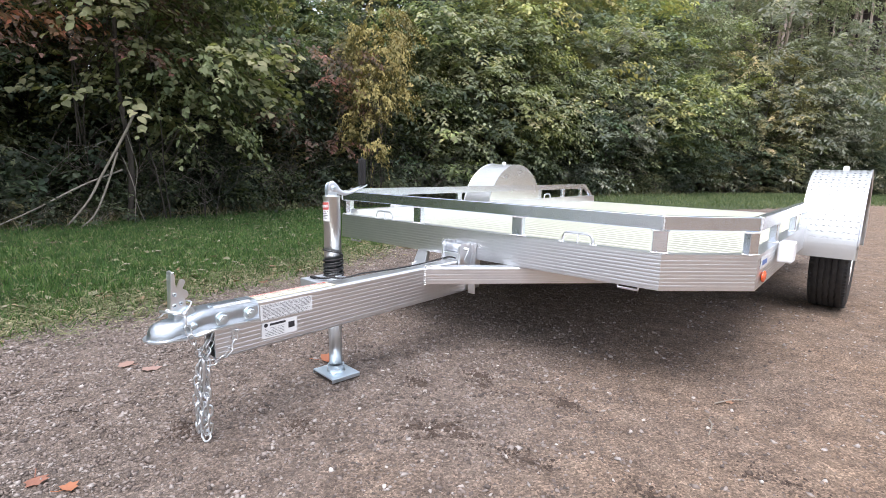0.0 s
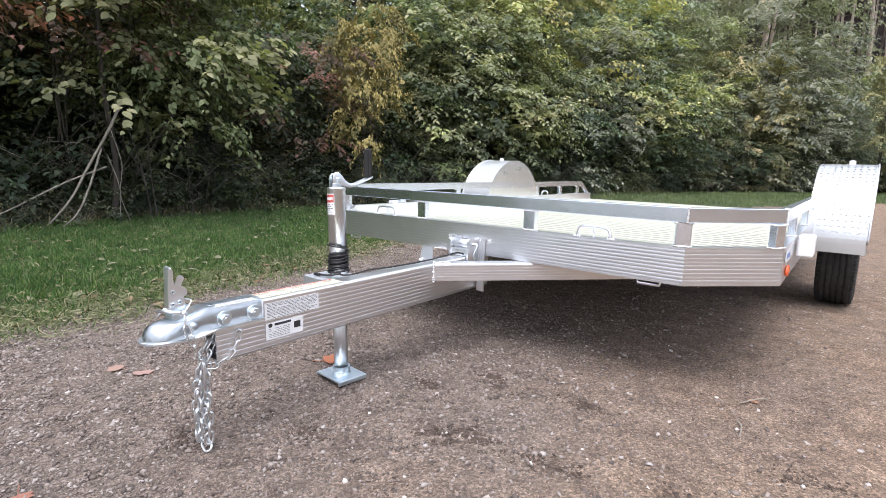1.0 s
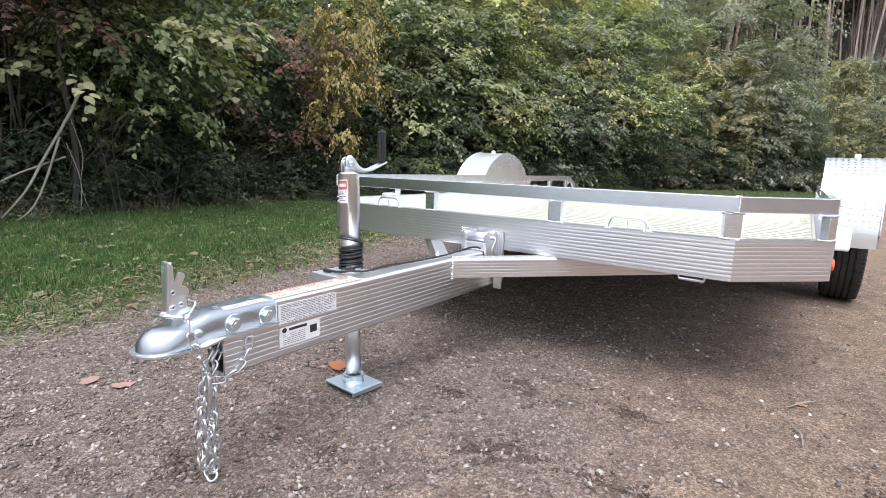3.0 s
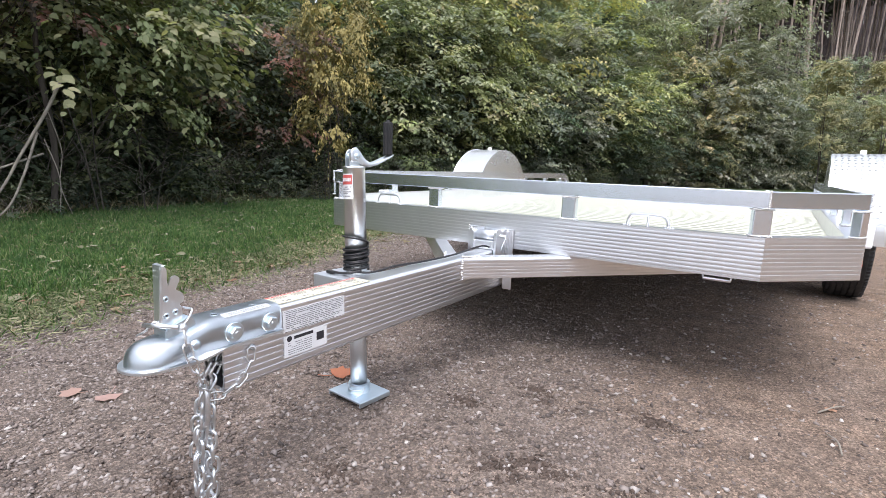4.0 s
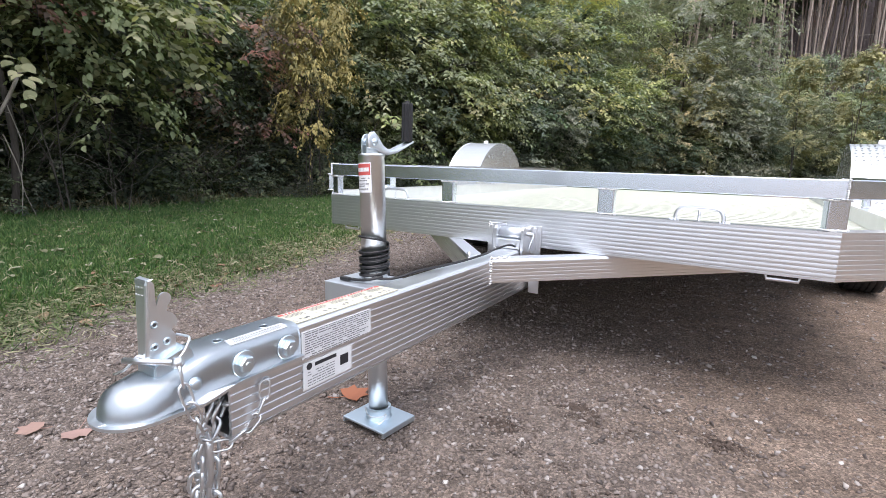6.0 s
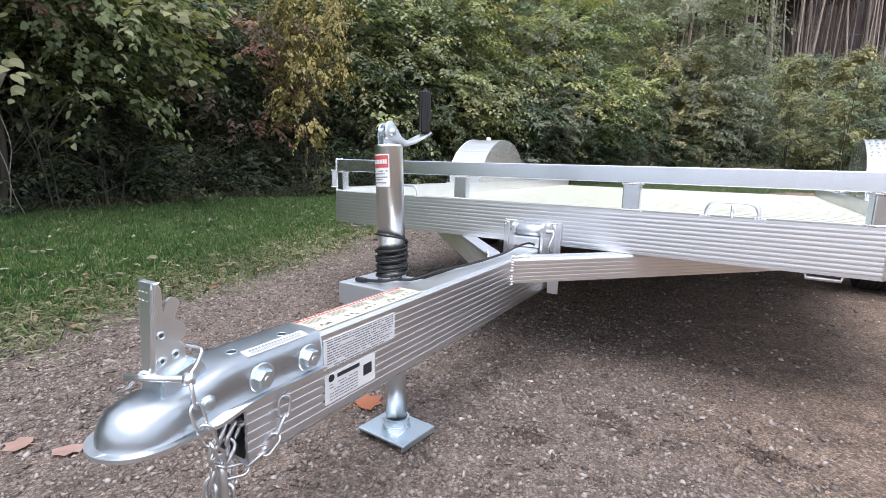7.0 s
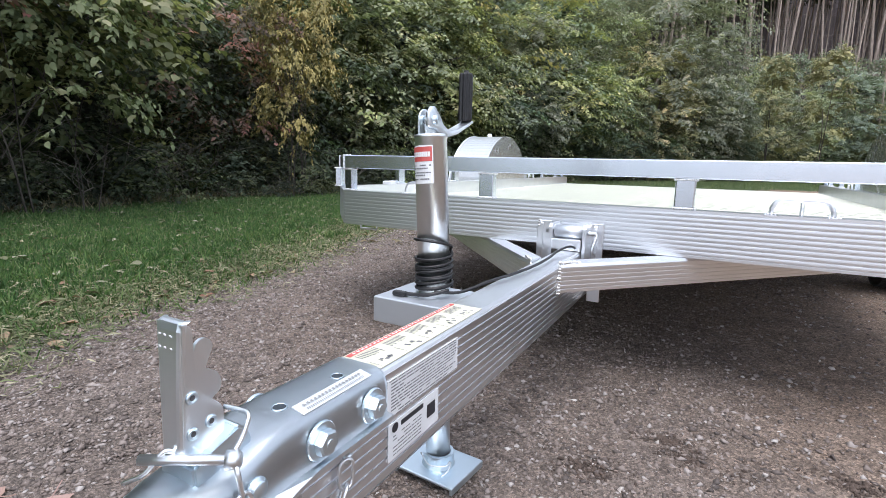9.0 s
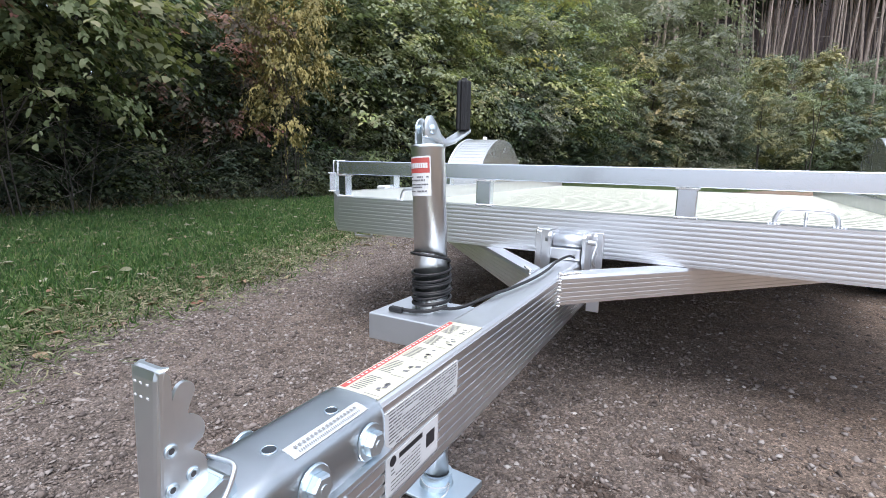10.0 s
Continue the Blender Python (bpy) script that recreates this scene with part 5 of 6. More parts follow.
def set_plant(kind, place, scale, turn=None, group="shrubs along the wood's edge", tilt=0.0):
    turn = plants_rng.uniform(0, 360) if turn is None else turn
    c = copy_thing(proto[kind], Matrix.Identity(4))
    sx = scale * plants_rng.uniform(0.88, 1.12)
    c.matrix_basis = pose(*place, tilt, 0, turn) @ Matrix.Diagonal((sx, sx, scale, 1))
    tagged(c, group=group)
    return c


def mixed_kind(s, y):
    k = plants_rng.random()
    # darkened plants prevail here, in place of a shaded hollow and gap
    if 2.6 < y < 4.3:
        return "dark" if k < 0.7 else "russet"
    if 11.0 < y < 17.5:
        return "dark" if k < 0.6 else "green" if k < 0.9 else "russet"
    if y < 3.6:
        return "broad" if k < 0.36 else "dark" if k < 0.55 else "russet" if k < 0.72 else "green"
    if y < 8:
        return "dark" if k < 0.35 else "green" if k < 0.75 else "russet"
    return "green" if k < 0.55 else "dark" if k < 0.75 else "broad" if k < 0.85 else "russet"


s = 3.0
while s < 27.0:
    p = along(s, plants_rng.uniform(0.5, 1.3))
    if 0.4 < p.y < 1.9:
        p.x -= 0.7
    set_plant(mixed_kind(s, p.y), p, plants_rng.uniform(0.8, 1.1))
    s += plants_rng.uniform(0.75, 1.15)
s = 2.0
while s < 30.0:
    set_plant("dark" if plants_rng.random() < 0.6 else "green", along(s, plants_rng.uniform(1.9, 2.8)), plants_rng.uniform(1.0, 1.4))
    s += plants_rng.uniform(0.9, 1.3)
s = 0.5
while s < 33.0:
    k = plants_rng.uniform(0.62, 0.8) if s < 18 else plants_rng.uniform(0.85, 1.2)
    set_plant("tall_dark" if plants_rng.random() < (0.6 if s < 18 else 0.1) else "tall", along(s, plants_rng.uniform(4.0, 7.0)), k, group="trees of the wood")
    s += plants_rng.uniform(1.5, 2.1)
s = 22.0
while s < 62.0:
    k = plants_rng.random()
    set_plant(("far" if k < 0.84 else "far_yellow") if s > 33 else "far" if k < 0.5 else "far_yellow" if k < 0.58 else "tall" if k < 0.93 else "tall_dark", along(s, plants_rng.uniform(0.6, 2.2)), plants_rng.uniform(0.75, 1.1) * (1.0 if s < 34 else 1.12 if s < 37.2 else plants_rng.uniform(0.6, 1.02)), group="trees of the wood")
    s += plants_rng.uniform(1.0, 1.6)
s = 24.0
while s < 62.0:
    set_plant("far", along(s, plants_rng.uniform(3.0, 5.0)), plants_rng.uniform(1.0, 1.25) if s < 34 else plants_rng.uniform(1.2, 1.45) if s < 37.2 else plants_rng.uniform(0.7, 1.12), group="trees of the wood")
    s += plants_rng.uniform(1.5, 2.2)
s = 3.5
while s < 27.0:
    p = along(s, plants_rng.uniform(-0.05, 0.5))
    set_plant("bramble" if plants_rng.random() < 0.7 else "sprig", p, plants_rng.uniform(0.6, 1.3) * (0.55 if 0.3 < p.y < 1.8 else 1.0), group="low growth at the wood's foot")
    s += plants_rng.uniform(0.35, 0.6)
s = 3.5
while s < 27.0:
    set_plant("bramble" if plants_rng.random() < 0.75 else "sprig", along(s, plants_rng.uniform(0.4, 1.1)), plants_rng.uniform(1.0, 1.7), group="low growth at the wood's foot")
    s += plants_rng.uniform(0.4, 0.7)
# darkened shrubs paint the shaded gap below the far trees
s = 27.0
while s < 60.0:
    set_plant("dark", along(s, plants_rng.uniform(0.0, 0.6)), plants_rng.uniform(0.35, 0.75), group="low growth at the wood's foot")
    s += plants_rng.uniform(0.9, 1.4)
s = 4.0
while s < 24.0:
    set_plant("sprig" if plants_rng.random() < 0.6 else "bramble", along(s, plants_rng.uniform(-0.4, 0.0)), plants_rng.uniform(0.35, 0.8), group="low growth at the wood's foot")
    s += plants_rng.uniform(0.4, 1.1)
# plants that stand out
set_plant("yellow", (-5.05, 5.0, -0.30), 1.0, 70).scale = (0.45, 0.45, 0.93)
set_plant("yellow", (-5.35, 5.55, 0.35), 1.0, 250).scale = (0.54, 0.54, 0.88)
for x, y, k in ((-6.7, 10.4, 0.62), (-6.9, 8.7, 0.60), (-6.4, 12.0, 0.66), (-7.2, 11.2, 0.72)):
    set_plant("tall", (x, y, 0), k, group="trees of the wood")
set_plant("broad", (-5.0, 1.95, 0.0), 0.92)
set_plant("broad", (-4.85, 2.3, -0.1), 0.9).scale = (0.6, 0.6, 0.95)
set_plant("broad", (-5.45, 1.75, 0.45), 0.85)
# set far back to close sky gaps in the camera's view
set_plant("tall_dark", (-8.2, 2.3, 0), 0.6, group="trees of the wood")
set_plant("tall_dark", (-8.0, 3.3, 0), 0.6, group="trees of the wood")
set_plant("tall_dark", (-8.4, 1.2, 0), 0.62, group="trees of the wood")
set_plant("russet", (-5.3, -0.6, 0.5), 1.05)
set_plant("russet", (-5.75, 0.35, 0.9), 1.0)
set_plant("russet", (-5.35, 1.15, 0.9), 0.8)
set_plant("young", (1.36, 25.9, 0), 0.98, 20, group="trees of the wood")
set_plant("young", (3.19, 25.8, 0), 1.0, 140, group="trees of the wood")
set_plant("young", (-1.7, 24.0, 0), 0.72, 250, group="trees of the wood")
for e in proto.values():
    for o in (*e.children_recursive, e):
        bpy.data.objects.remove(o)

# a bare leaning tree with pale dead limbs
snag = thing("bare_tree", "dark slender trunk with pale dead limbs hanging to the ground", "tree")
bm = bmesh.new()
sweep(bm, spline([(-5.04, 1.50, -0.05), (-4.97, 1.54, 0.7), (-4.96, 1.47, 1.5), (-5.03, 1.50, 2.6), (-4.96, 1.46, 4.5)], 5), [(0.034 - 0.0010 * i) * (1 + 0.12 * math.sin(i * 2.3)) for i in range(21)], 9)
part("trunk", bm, BARK, snag, smooth=True)
limbs = [[(-4.86, 1.60, 1.30), (-4.80, 1.46, 1.02), (-4.76, 1.22, 0.60), (-4.76, 1.06, 0.3), (-4.78, 0.84, 0.02)],
         [(-4.78, 1.36, 0.80), (-4.74, 1.22, 0.42), (-4.74, 1.10, 0.16), (-4.70, 0.94, 0.02)],
         [(-4.80, 1.40, 0.62), (-4.76, 1.02, 0.46), (-4.72, 0.62, 0.24), (-4.72, 0.25, 0.06)],
         [(-4.92, 1.50, 1.00), (-4.86, 1.56, 0.65), (-4.84, 1.52, 0.33), (-4.82, 1.60, 0.02)],
         [(-4.82, 1.42, 0.75), (-4.78, 1.50, 0.4), (-4.76, 1.47, 0.05)]]
for i, pts in enumerate(limbs):
    bm = bmesh.new()
    c = spline(pts, 5)
    sweep(bm, c, [(0.016, 0.012, 0.010, 0.0045, 0.005)[i] * (1 - 0.45 * j / len(c)) for j in range(len(c))], 7)
    part("dead_limb", bm, BARK_PALE, snag, "pale barkless dead limb", True)

# tangle of bare twigs in the shade of the wood
rng = np.random.default_rng(23)
bm = bmesh.new()
for i in range(260):
    p = along(rng.uniform(4, 26), rng.uniform(0.0, 1.0))
    p.z = rng.uniform(0, 0.5)
    a = rng.uniform(0, 2 * math.pi)
    L = rng.uniform(0.5, 1.6)
    q = p + Vector((math.cos(a) * L * 0.6, math.sin(a) * L * 0.6, L * rng.uniform(0.15, 1.1)))
    m = p.lerp(q, 0.5) + Vector((rng.normal(0, 0.08), rng.normal(0, 0.08), rng.normal(0.08, 0.08)))
    sweep(bm, spline([p, m, q], 3), rng.uniform(0.0025, 0.0065), 5)
for i in range(170):
    p = Vector((rng.uniform(-6.3, -5.3), rng.uniform(0.4, 3.2), rng.uniform(1.6, 3.2)))
    q = p + Vector((rng.normal(0, 0.25), rng.normal(0, 0.3), rng.uniform(0.5, 1.3)))
    m = p.lerp(q, 0.5) + Vector((rng.normal(0, 0.1), rng.normal(0, 0.1), 0))
    sweep(bm, spline([p, m, q], 3), rng.uniform(0.002, 0.005), 5)
tagged(part("twig_tangle", bm, BARK_TWIG), "grey bare twigs and vines in the thicket", "twigs", kind="stuff")

# pines beyond the clearing
pine_rng = np.random.default_rng(31)
pines = []
for v in range(3):
    e = thing("pine", "tall bare-stemmed pine with reddish bark behind the wood's edge", "tree", "pines beyond the clearing")
    bm = bmesh.new()
    pts = spline([(0, 0, -0.2), (pine_rng.normal(0, 0.1), pine_rng.normal(0, 0.1), 6), (pine_rng.normal(0, 0.15), pine_rng.normal(0, 0.15), 12), (pine_rng.normal(0, 0.2), pine_rng.normal(0, 0.2), 19)], 5)
    sweep(bm, pts, [0.080 - 0.0030 * i for i in range(len(pts))], 10)
    part("trunk", bm, BARK_PINE, e, smooth=True)
    bm = bmesh.new()
    for i in range(4):
        z = pine_rng.uniform(6, 17)
        a = pine_rng.uniform(0, 6.28)
        L = pine_rng.uniform(0.4, 1.8)
        q = Vector((L * math.cos(a), L * math.sin(a), z + pine_rng.uniform(-0.3, 0.3)))
        sweep(bm, [(0, 0, z), q], [0.02, 0.006], 5)
    tagged(part("dead_branch", bm, BARK_PALE, e), kind="stuff")
    p, w, tone = envelope(pine_rng, 110, 20, 1.7, 12.5)
    leafage("crown", *sprays(pine_rng, p, w, tone, 0.9, 12, 0.36, 0.10, 0.2), LEAF_DARK, e)
    pines.append(e)
for i in range(125):
    s = plants_rng.uniform(0, 1)
    p = (-9 + 26 * s + plants_rng.uniform(-1, 1), 33 + 8 * s + plants_rng.uniform(0, 16), 0)
    c = copy_thing(pines[i % 3], Matrix.Identity(4))
    k = plants_rng.uniform(0.6, 1.35)
    c.matrix_basis = pose(*p, plants_rng.uniform(-3, 3), plants_rng.uniform(-4, 4), plants_rng.uniform(0, 360)) @ Matrix.Diagonal((k, k, 1, 1))
for i in range(44):
    p = (plants_rng.uniform(0.5, 9.5), plants_rng.uniform(36, 47), 0)
    c = copy_thing(pines[i % 3], Matrix.Identity(4))
    k = plants_rng.uniform(0.45, 1.0)
    c.matrix_basis = pose(*p, plants_rng.uniform(-4, 4), plants_rng.uniform(-5, 5), plants_rng.uniform(0, 360)) @ Matrix.Diagonal((k, k, 1, 1))
for p in ((-3.1, 27.0, 0), (-3.5, 27.6, 0)):
    copy_thing(pines[0], pose(*p, 0, 1.5, 40))
for e in pines:
    for o in (*e.children_recursive, e):
        bpy.data.objects.remove(o)

# flat walls behind the trees close the view, the wood's inner shade painted on
WOOD_SHADE = mat("painted_wood_shade", (0.03, 0.032, 0.022), 1.0)
dn = noise_of(WOOD_SHADE, coords(WOOD_SHADE, (1, 1, 0.35)), 0.9, 7, 0.75, 0.5)
wire(WOOD_SHADE, ramp(WOOD_SHADE, dn, (0.3, (0.012, 0.014, 0.010)), (0.55, (0.035, 0.037, 0.024)), (0.75, (0.07, 0.062, 0.045))), bsdf(WOOD_SHADE)["Base Color"])

# pine shade and bluish-white sky glints are both painted into this ramp
PINE_BACKDROP = mat("painted_pine_backdrop", (0.1, 0.085, 0.08), 1.0)
pn = noise_of(PINE_BACKDROP, coords(PINE_BACKDROP, (3.0, 3.0, 0.5)), 1.3, 9, 0.8, 0.8)
wire(PINE_BACKDROP, ramp(PINE_BACKDROP, pn, (0.32, (0.04, 0.034, 0.034)), (0.5, (0.09, 0.076, 0.078)), (0.62, (0.15, 0.13, 0.135)), (0.68, (0.80, 0.81, 0.87))), bsdf(PINE_BACKDROP)["Base Color"])


def painted_wall(name, label, spots, material=WOOD_SHADE):
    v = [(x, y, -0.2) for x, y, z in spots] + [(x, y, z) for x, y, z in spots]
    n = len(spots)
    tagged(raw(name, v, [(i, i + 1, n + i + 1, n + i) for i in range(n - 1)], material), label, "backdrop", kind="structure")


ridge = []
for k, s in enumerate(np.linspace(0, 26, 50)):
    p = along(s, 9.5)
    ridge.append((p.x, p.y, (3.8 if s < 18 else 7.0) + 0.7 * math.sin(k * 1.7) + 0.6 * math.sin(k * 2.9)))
painted_wall("backdrop", "flat wall painted brown-green as the wood's shaded depth", ridge)
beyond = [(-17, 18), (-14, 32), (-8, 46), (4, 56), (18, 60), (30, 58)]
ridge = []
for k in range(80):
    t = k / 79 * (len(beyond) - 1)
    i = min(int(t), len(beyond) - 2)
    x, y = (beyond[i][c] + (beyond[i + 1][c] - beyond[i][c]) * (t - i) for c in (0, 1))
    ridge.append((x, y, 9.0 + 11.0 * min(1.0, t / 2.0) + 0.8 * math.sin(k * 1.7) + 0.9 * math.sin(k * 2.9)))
painted_wall("backdrop", "flat wall painted as shaded brown pine wood with sky glints", ridge, PINE_BACKDROP)
# unseen wall added beside the drive to cut low sky and feed reflections
other = [(30, 57), (26, 38), (20, 22), (17, 8), (17, -6), (19, -18), (17, -28)]
rim = []
for k in range(60):
    t = k / 59 * (len(other) - 1)
    i = min(int(t), len(other) - 2)
    x, y = (other[i][c] + (other[i + 1][c] - other[i][c]) * (t - i) for c in (0, 1))
    rim.append((x, y, 3.0 + 0.6 * math.sin(k * 1.9) + 0.5 * math.sin(k * 4.3)))
SIDE_SCREEN = mat("side_screen", (0.2, 0.22, 0.16), 1.0)
hn = noise_of(SIDE_SCREEN, coords(SIDE_SCREEN), 1.4, 7, 0.75, 0.4)
wire(SIDE_SCREEN, ramp(SIDE_SCREEN, hn, (0.3, (0.06, 0.07, 0.045)), (0.55, (0.14, 0.15, 0.10)), (0.75, (0.25, 0.255, 0.19))), bsdf(SIDE_SCREEN)["Base Color"])
painted_wall("backdrop", "unseen grey-green wall added to shape light and reflections", rim, SIDE_SCREEN)


deep = ground.data.attributes.new("woodland", "FLOAT", "POINT")
ex = np.interp(Y, edge[:, 1], edge[:, 0])
deep.data.foreach_set("value", np.clip(0.5 + (ex + 0.15 - X) / 0.8, 0, 1).astype(np.float32).ravel())


# ---- verge: grass, weeds, fallen leaves ----
def inside(x, y, margin):
    ex = np.interp(y, edge[:, 1], edge[:, 0])
    return (x < verge(y) + margin) & (x > ex - 0.05 + 0.18 * np.sin(3.1 * y) + 0.12 * np.sin(7.7 * y + 1))


def blades(rng, x, y, size, name, label, material=GRASS, slim=0.055):
    n = len(x)
    p = np.stack([x, y, height(x, y) - 0.004], 1)
    way = np.stack([rng.normal(0, 0.55, n), rng.normal(0, 0.55, n), np.ones(n)], 1)
    nrm = np.stack([rng.normal(0, 1, n), rng.normal(0, 1, n), rng.normal(0, 0.2, n)], 1)
    s = size * rng.uniform(0.5, 1.3, n)
    way /= np.linalg.norm(way, axis=1)[:, None]
    nrm -= way * (nrm * way).sum(1)[:, None]
    nrm /= np.linalg.norm(nrm, axis=1)[:, None]
    sd = np.cross(way, nrm)
    w = sd * (slim * size * rng.uniform(0.7, 1.4, n))[:, None]
    bend = nrm * (s * rng.uniform(0.1, 0.5, n))[:, None]
    v = np.stack([p - w, p + w, p + way * (s * 0.55)[:, None] + w * 0.7 + bend * 0.35, p + way * (s * 0.55)[:, None] - w * 0.7 + bend * 0.35, p + way * s[:, None] + bend], 1).reshape(-1, 3)
    k = 5 * np.arange(n)[:, None]
    f = np.concatenate([k + np.array(q) for q in ((0, 1, 2), (0, 2, 3), (3, 2, 4))], 0)
    return tagged(raw(name, v, f, material), label, "grass", kind="stuff")


rng = np.random.default_rng(41)
n = 380000
x, y = rng.uniform(-6.4, -1.2, n), -1.5 + 9.5 * rng.uniform(0, 1, n) ** 1.2
clump = np.sin(4.1 * x + 2.3 * y) * np.sin(3.3 * y - 1.7 * x) + 0.6 * np.sin(11 * x) * np.sin(9 * y)
depth_in = verge(y) - x
keep = inside(x, y, 0.28) & (rng.uniform(0, 1, n) < np.clip((depth_in + 0.28) / 0.75, 0.03, 1)) & (rng.uniform(-1.6, 1.2, n) < clump + 0.9)
blades(rng, x[keep], y[keep], 0.048, "grass", "short green mown grass on the verge")
n = 90000
x, y = rng.uniform(-6.0, -1.1, n), -1.5 - 9.0 * rng.uniform(0, 1, n) ** 1.5
keep = inside(x, y, 0.2)
blades(rng, x[keep], y[keep], 0.055, "grass", "short green mown grass on the verge")
n = 900
cx, cy = rng.uniform(-5.6, -1.5, n), -1.2 + 8 * rng.uniform(0, 1, n) ** 1.2
pick = rng.integers(0, n, 52000)
x, y = cx[pick] + rng.normal(0, 0.035, 52000), cy[pick] + rng.normal(0, 0.035, 52000)
keep = inside(x, y, 0.05)
blades(rng, x[keep], y[keep], 0.056, "grass_tufts", "coarse longer tufts in the mown verge", GRASS_TUFT)
n = 110000
x, y = rng.uniform(-7, 10, n), rng.uniform(8, 34, n)
keep = inside(x, y, 0.1)
blades(rng, x[keep], y[keep], 0.10, "grass", "short dull green grass across the clearing", GRASS_FAR)
n = 7000
t = rng.uniform(3.0, 27, n)
pts = [along(a, b) for a, b in zip(t, rng.normal(-0.08, 0.20, n))]
blades(rng, np.array([p.x for p in pts]), np.array([p.y for p in pts]), 0.17, "tall_grass", "long dry uncut grass at the wood's foot", STRAW, 0.022)


def flat_leaves(rng, x, y, size, name, label, material, lift=0.0):
    n = len(x)
    base = np.stack([x, y, height(x, y) + lift + rng.uniform(0.003, 0.02, n)], 1)
    a = rng.uniform(0, 6.283, n)
    way = np.stack([np.cos(a), np.sin(a), rng.normal(0, 0.15, n)], 1)
    nrm = np.stack([rng.normal(0, 0.3, n), rng.normal(0, 0.3, n), np.ones(n)], 1)
    v, f = leaf_quads(rng, base, way, nrm, size * rng.uniform(0.5, 1.4, n), rng.uniform(0.16, 0.34, n), 0.16, True)
    return tagged(raw(name, v, f, material), label, "fallen leaves", kind="stuff")


def clippings(rng, x, y, size, name, label):
    """Cut blades that lie curled on the ground."""
    n = len(x)
    p = np.stack([x, y, height(x, y) + rng.uniform(0.002, 0.022, n)], 1)
    a, L = rng.uniform(0, 6.283, n), size * rng.uniform(0.4, 1.3, n)
    d = np.stack([np.cos(a), np.sin(a), rng.normal(0, 0.22, n)], 1) * L[:, None]
    side = np.stack([-np.sin(a), np.cos(a), rng.normal(0, 0.5, n)], 1)
    w = side * (0.0011 + 0.0017 * rng.uniform(0, 1, n) ** 2)[:, None]
    curl = side * (L * rng.normal(0, 0.16, n))[:, None] + np.array([0, 0, 1.0]) * (L * rng.uniform(0, 0.14, n))[:, None]
    v = np.stack([p - w * 0.6, p + w * 0.6, p + d * 0.5 + curl + w, p + d * 0.5 + curl - w, p + d], 1).reshape(-1, 3)
    k = 5 * np.arange(n)[:, None]
    f = np.concatenate([k + np.array(q) for q in ((0, 1, 2), (0, 2, 3), (3, 2, 4))], 0)
    return tagged(raw(name, v, f, CLIPPING), label, "grass", kind="stuff")


n = 44000
y = -1.2 + 9 * rng.uniform(0, 1, n) ** 1.3
x = verge(y) + rng.normal(-0.06, 0.17, n) + 0.05 * np.sin(5 * y) * np.sin(2.3 * y)
clippings(rng, x, y, 0.05, "grass_clippings", "dry grass clippings strewn along the edge of the verge")
n = 26000
y = -1.2 + 9 * rng.uniform(0, 1, n) ** 1.3
x = rng.uniform(-5.4, -1.5, n)
keep = inside(x, y, -0.1)
clippings(rng, x[keep], y[keep], 0.05, "grass_clippings", "dry clippings lying in the mown grass")
n = 1300
y = rng.uniform(-1.2, 7, n)
x = verge(y) - np.abs(rng.normal(0.0, 0.28, n)) + 0.14
flat_leaves(rng, x, y, 0.026, "leaf_litter", "small dry leaves strewn along the edge of the grass", LITTER)
n = 150
y = rng.uniform(-0.6, 4.5, n)
x = verge(y) + rng.normal(-0.08, 0.16, n)
flat_leaves(rng, x, y, 0.052, "leaf_litter", "tan and russet fallen leaves along the edge of the grass", LITTER_RUST)
n = 3000
y = rng.uniform(-1, 8, n)
x = rng.uniform(-5.6, -1.6, n)
flat_leaves(rng, x, y, 0.038, "leaf_litter", "pale dry leaves scattered in the grass", LITTER)
n = 420
y = -0.8 + 7 * rng.uniform(0, 1, n)
x = verge(y) - 0.05 - 2.6 * rng.uniform(0, 1, n) ** 1.2
keep = inside(x, y, -0.1)
flat_leaves(rng, x[keep], y[keep], 0.046, "leaf_litter", "pale curled leaves caught on top of the grass", LITTER_PALE, 0.016)

n = 7000
t = rng.uniform(3.0, 27, n)
pts = [along(a, b) for a, b in zip(t, rng.normal(-0.05, 0.30, n))]
flat_leaves(rng, np.array([p.x for p in pts]), np.array([p.y for p in pts]), 0.06, "leaf_litter", "brown dead leaves under the wood's edge", LITTER)


# ---- gravel ----
OCT = np.array([(1, 0, 0), (-1, 0, 0), (0, 1, 0), (0, -1, 0), (0, 0, 1), (0, 0, -1)], float)
OCT_F = np.array([(0, 2, 4), (2, 1, 4), (1, 3, 4), (3, 0, 4), (2, 0, 5), (1, 2, 5), (3, 1, 5), (0, 3, 5)])
PHI = (1 + 5 ** 0.5) / 2
ICO = np.array([(-1, PHI, 0), (1, PHI, 0), (-1, -PHI, 0), (1, -PHI, 0), (0, -1, PHI), (0, 1, PHI), (0, -1, -PHI), (0, 1, -PHI), (PHI, 0, -1), (PHI, 0, 1), (-PHI, 0, -1), (-PHI, 0, 1)]) / 1.9
ICO_F = np.array([(0, 11, 5), (0, 5, 1), (0, 1, 7), (0, 7, 10), (0, 10, 11), (1, 5, 9), (5, 11, 4), (11, 10, 2), (10, 7, 6), (7, 1, 8), (3, 9, 4), (3, 4, 2), (3, 2, 6), (3, 6, 8), (3, 8, 9), (4, 9, 5), (2, 4, 11), (6, 2, 10), (8, 6, 7), (9, 8, 1)])


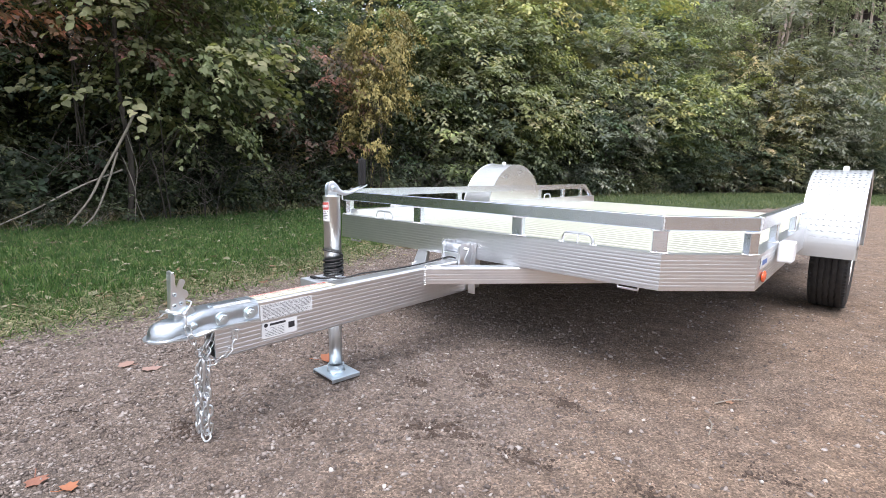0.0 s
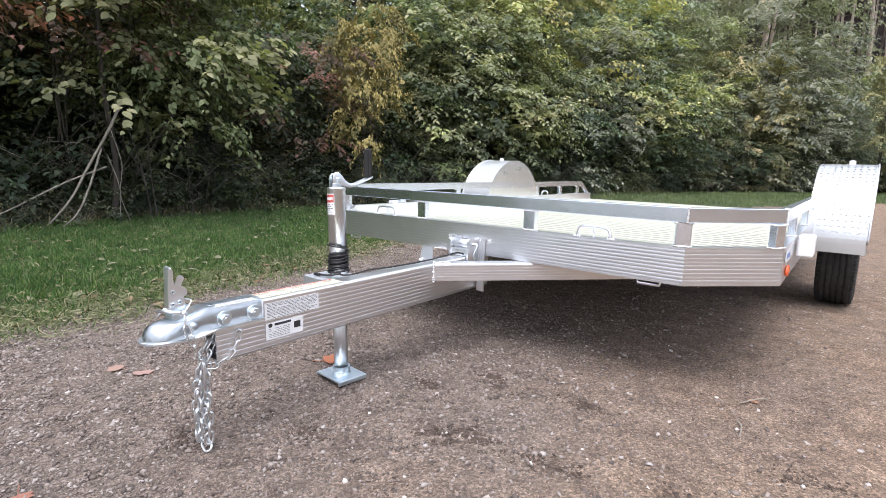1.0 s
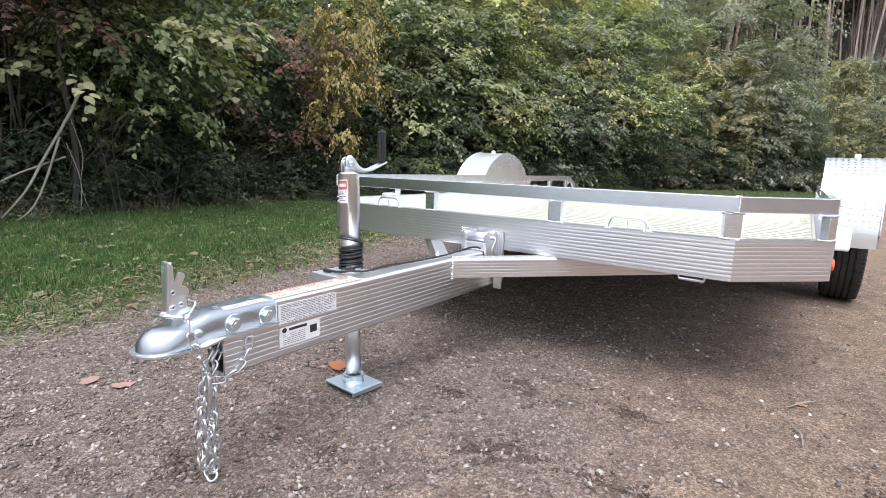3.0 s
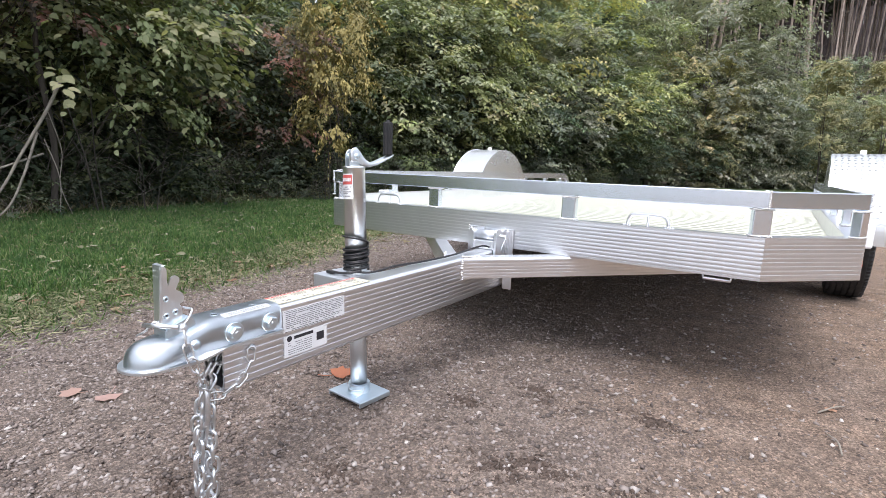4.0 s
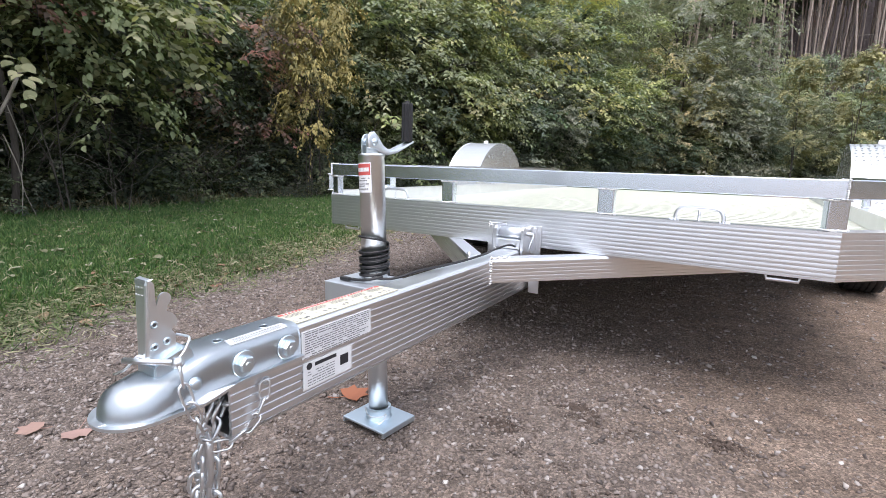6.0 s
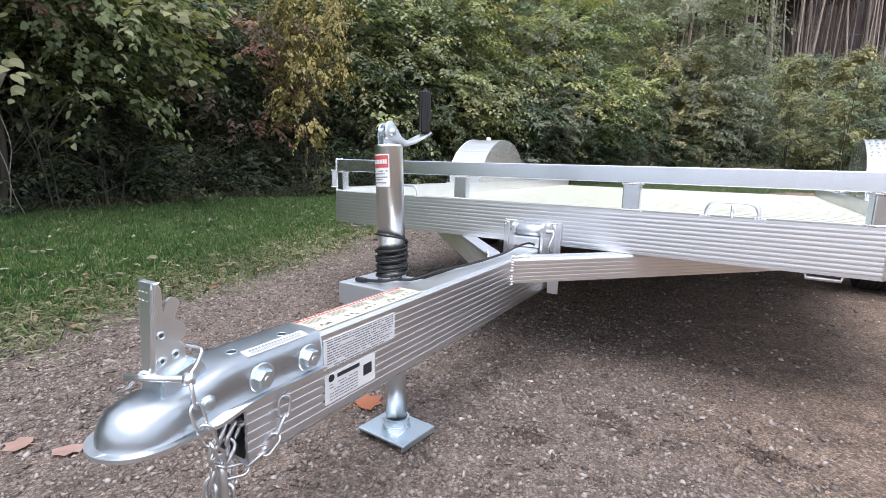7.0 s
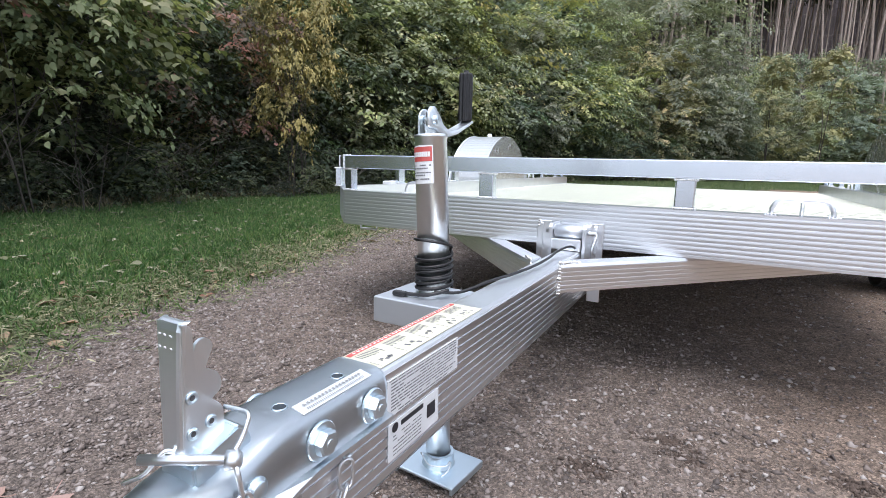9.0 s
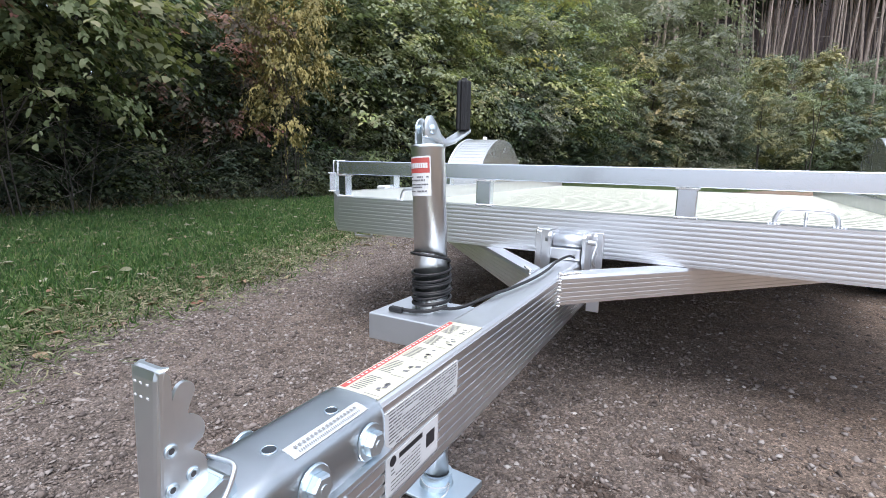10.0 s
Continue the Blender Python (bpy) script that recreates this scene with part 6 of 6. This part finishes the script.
def stones(rng, x, y, size, shape, faces, name, label, material=STONE):
    n = len(x)
    k = len(shape)
    v = shape[None] * (1 + rng.normal(0, 0.22, (n, k, 1))) + rng.normal(0, 0.24, (n, k, 3))
    v = v * rng.uniform(0.55, 1.25, (n, 1, 3)) * np.array([1, 1, 0.7])
    a = rng.uniform(0, 6.283, n)
    c, s = np.cos(a)[:, None], np.sin(a)[:, None]
    v = np.stack([v[..., 0] * c - v[..., 1] * s, v[..., 0] * s + v[..., 1] * c, v[..., 2]], -1) * size[:, None, None]
    v += np.stack([x, y, height(x, y) + size * rng.uniform(-0.1, 0.3, n)], 1)[:, None]
    f = (k * np.arange(n))[:, None, None] + faces[None]
    return tagged(raw(name, v.reshape(-1, 3), f.reshape(-1, 3), material), label, "gravel", kind="stuff")


def on_gravel(rng, n, near, least=0.18):
    """Spots on the drive, thinning out with distance."""
    y = -0.45 + 7.5 * rng.uniform(0, 1, n) ** near - 0.12 * rng.exponential(1.0, n)
    x = -2.1 + 4.4 * rng.uniform(0, 1, n) ** 1.25
    coarse = np.clip(0.55 - 0.42 * (x + 0.2) + 0.3 * np.sin(2.1 * x + 1.3 * y) * np.sin(1.7 * y - x), least, 1)
    keep = (x > verge(y) - 0.05) & (rng.uniform(0, 1, n) < coarse)
    return x[keep], y[keep]


rng = np.random.default_rng(57)
x, y = on_gravel(rng, 190000, 2.1)
stones(rng, x, y, 0.0020 + 0.0030 * rng.uniform(0, 1, len(x)) ** 2, OCT, OCT_F, "grit", "fine brown and grey grit on the drive")
x, y = on_gravel(rng, 210000, 2.0, 0.07)
stones(rng, x, y, 0.0038 + 0.0052 * rng.uniform(0, 1, len(x)) ** 2.0, OCT, OCT_F, "gravel", "angular crushed grey gravel on the drive")
x, y = on_gravel(rng, 900, 1.5, 0.1)
stones(rng, x, y, 0.006 + 0.007 * rng.uniform(0, 1, len(x)) ** 3, OCT, OCT_F, "pebbles", "larger pale pebbles on the drive", PEBBLE)
n = 1100
x, y = rng.uniform(0.1, 2.8, n), rng.uniform(0.2, 4.5, n)
stones(rng, x, y, 0.003 + 0.005 * rng.uniform(0, 1, n) ** 2, ICO, ICO_F, "pebbles", "pale small pebbles in fine sandy gravel", PEBBLE)

# clods and scuffs of loose earth
EARTH = mat("loose_earth", (0.09, 0.065, 0.05), 1.0)
en = noise_of(EARTH, coords(EARTH), 60, 5, 0.7)
wire(EARTH, ramp(EARTH, en, (0.3, (0.04, 0.028, 0.022)), (0.7, (0.115, 0.085, 0.068))), bsdf(EARTH)["Base Color"])
SCUFFS = [(0.49, 0.62, 0.05), (0.42, 0.58, 0.045), (0.38, 0.55, 0.05), (0.31, 0.98, 0.05), (0.19, 0.79, 0.045), (0.36, 0.92, 0.04), (0.70, 0.65, 0.05), (0.47, 0.63, 0.04), (1.2, 0.99, 0.06), (1.02, 0.72, 0.05), (0.15, 0.35, 0.045), (-0.05, 0.12, 0.05), (0.62, 1.0, 0.04)]
for cx, cy, r in SCUFFS:
    n = 330
    r *= 1.3
    a, d = rng.uniform(0, 6.283, n), r * np.abs(rng.normal(0, 0.6, n))
    x, y = cx + 1.5 * d * np.cos(a), cy + 0.7 * d * np.sin(a)
    stones(rng, x, y, 0.0015 + 0.0055 * rng.uniform(0, 1, n) ** 2.5, OCT, OCT_F, "clod", "dark crumbs of scuffed earth on the gravel", EARTH)


# fallen leaves that lie singly
def maple(seed, size):
    """A curled lobed leaf."""
    rnd = random.Random(seed)
    bm = bmesh.new()
    lobes = [(0, 1.0), (20, 0.72), (42, 0.88), (66, 0.62), (95, 0.7), (130, 0.35), (180, 0.25), (230, 0.35), (265, 0.7), (294, 0.62), (318, 0.88), (340, 0.72)]
    rim = []
    for a, r in lobes:
        q = radians(a + rnd.uniform(-5, 5))
        rr = size * r * rnd.uniform(0.85, 1.1)
        rim.append(bm.verts.new((rr * math.cos(q), rr * math.sin(q), 0.006 + size * 0.13 * r * r * rnd.uniform(0.0, 0.9))))
    c = bm.verts.new((0, 0, 0.004))
    for i in range(len(rim)):
        bm.faces.new((c, rim[i], rim[(i + 1) % len(rim)]))
    sweep(bm, [(-size * 0.2, 0, 0.006), (-size * 0.6, size * 0.08, 0.008), (-size * 0.95, size * 0.2, 0.014)], 0.0011, 5)
    return bm


LEAVES = [(-0.066, -0.198, 0.034, 0), (0.024, -0.160, 0.029, 0), (-0.662, 0.17, 0.042, 1), (-0.572, 0.215, 0.044, 1), (-0.21, 0.69, 0.060, 0), (-1.455, 0.647, 0.055, 1), (-1.507, 0.856, 0.052, 1), (-1.538, 1.157, 0.055, 0), (-2.336, 0.335, 0.06, 1), (1.0, 1.38, 0.022, 1)]
for i, (x, y, size, tan) in enumerate(LEAVES):
    e = part("fallen_leaf", maple(60 + i, size), FALLEN_TAN if tan else FALLEN_RED)
    e.location = (x, y, float(height(np.array(x), np.array(y))))
    e.rotation_euler = (0, 0, i * 1.9)
    tagged(e, "curled tan fallen leaf on the ground" if tan else "curled orange-red fallen leaf on gravel", "leaf", "fallen leaves on the drive")
for i, (p, q) in enumerate((((0.985, 1.20), (1.01, 1.10)), ((0.97, 1.33), (1.03, 1.42)), ((1.55, 1.6), (1.75, 1.55)))):
    bm = bmesh.new()
    mx, my = (p[0] + q[0]) / 2 + 0.006, (p[1] + q[1]) / 2 + 0.008
    sweep(bm, spline([(*p, 0.004), (mx, my, 0.010), (*q, 0.005)], 4), 0.0020, 6)
    tagged(part("twig", bm, BARK_PALE, smooth=True), "short dry twig lying on the gravel", "twig", "twigs on the drive")
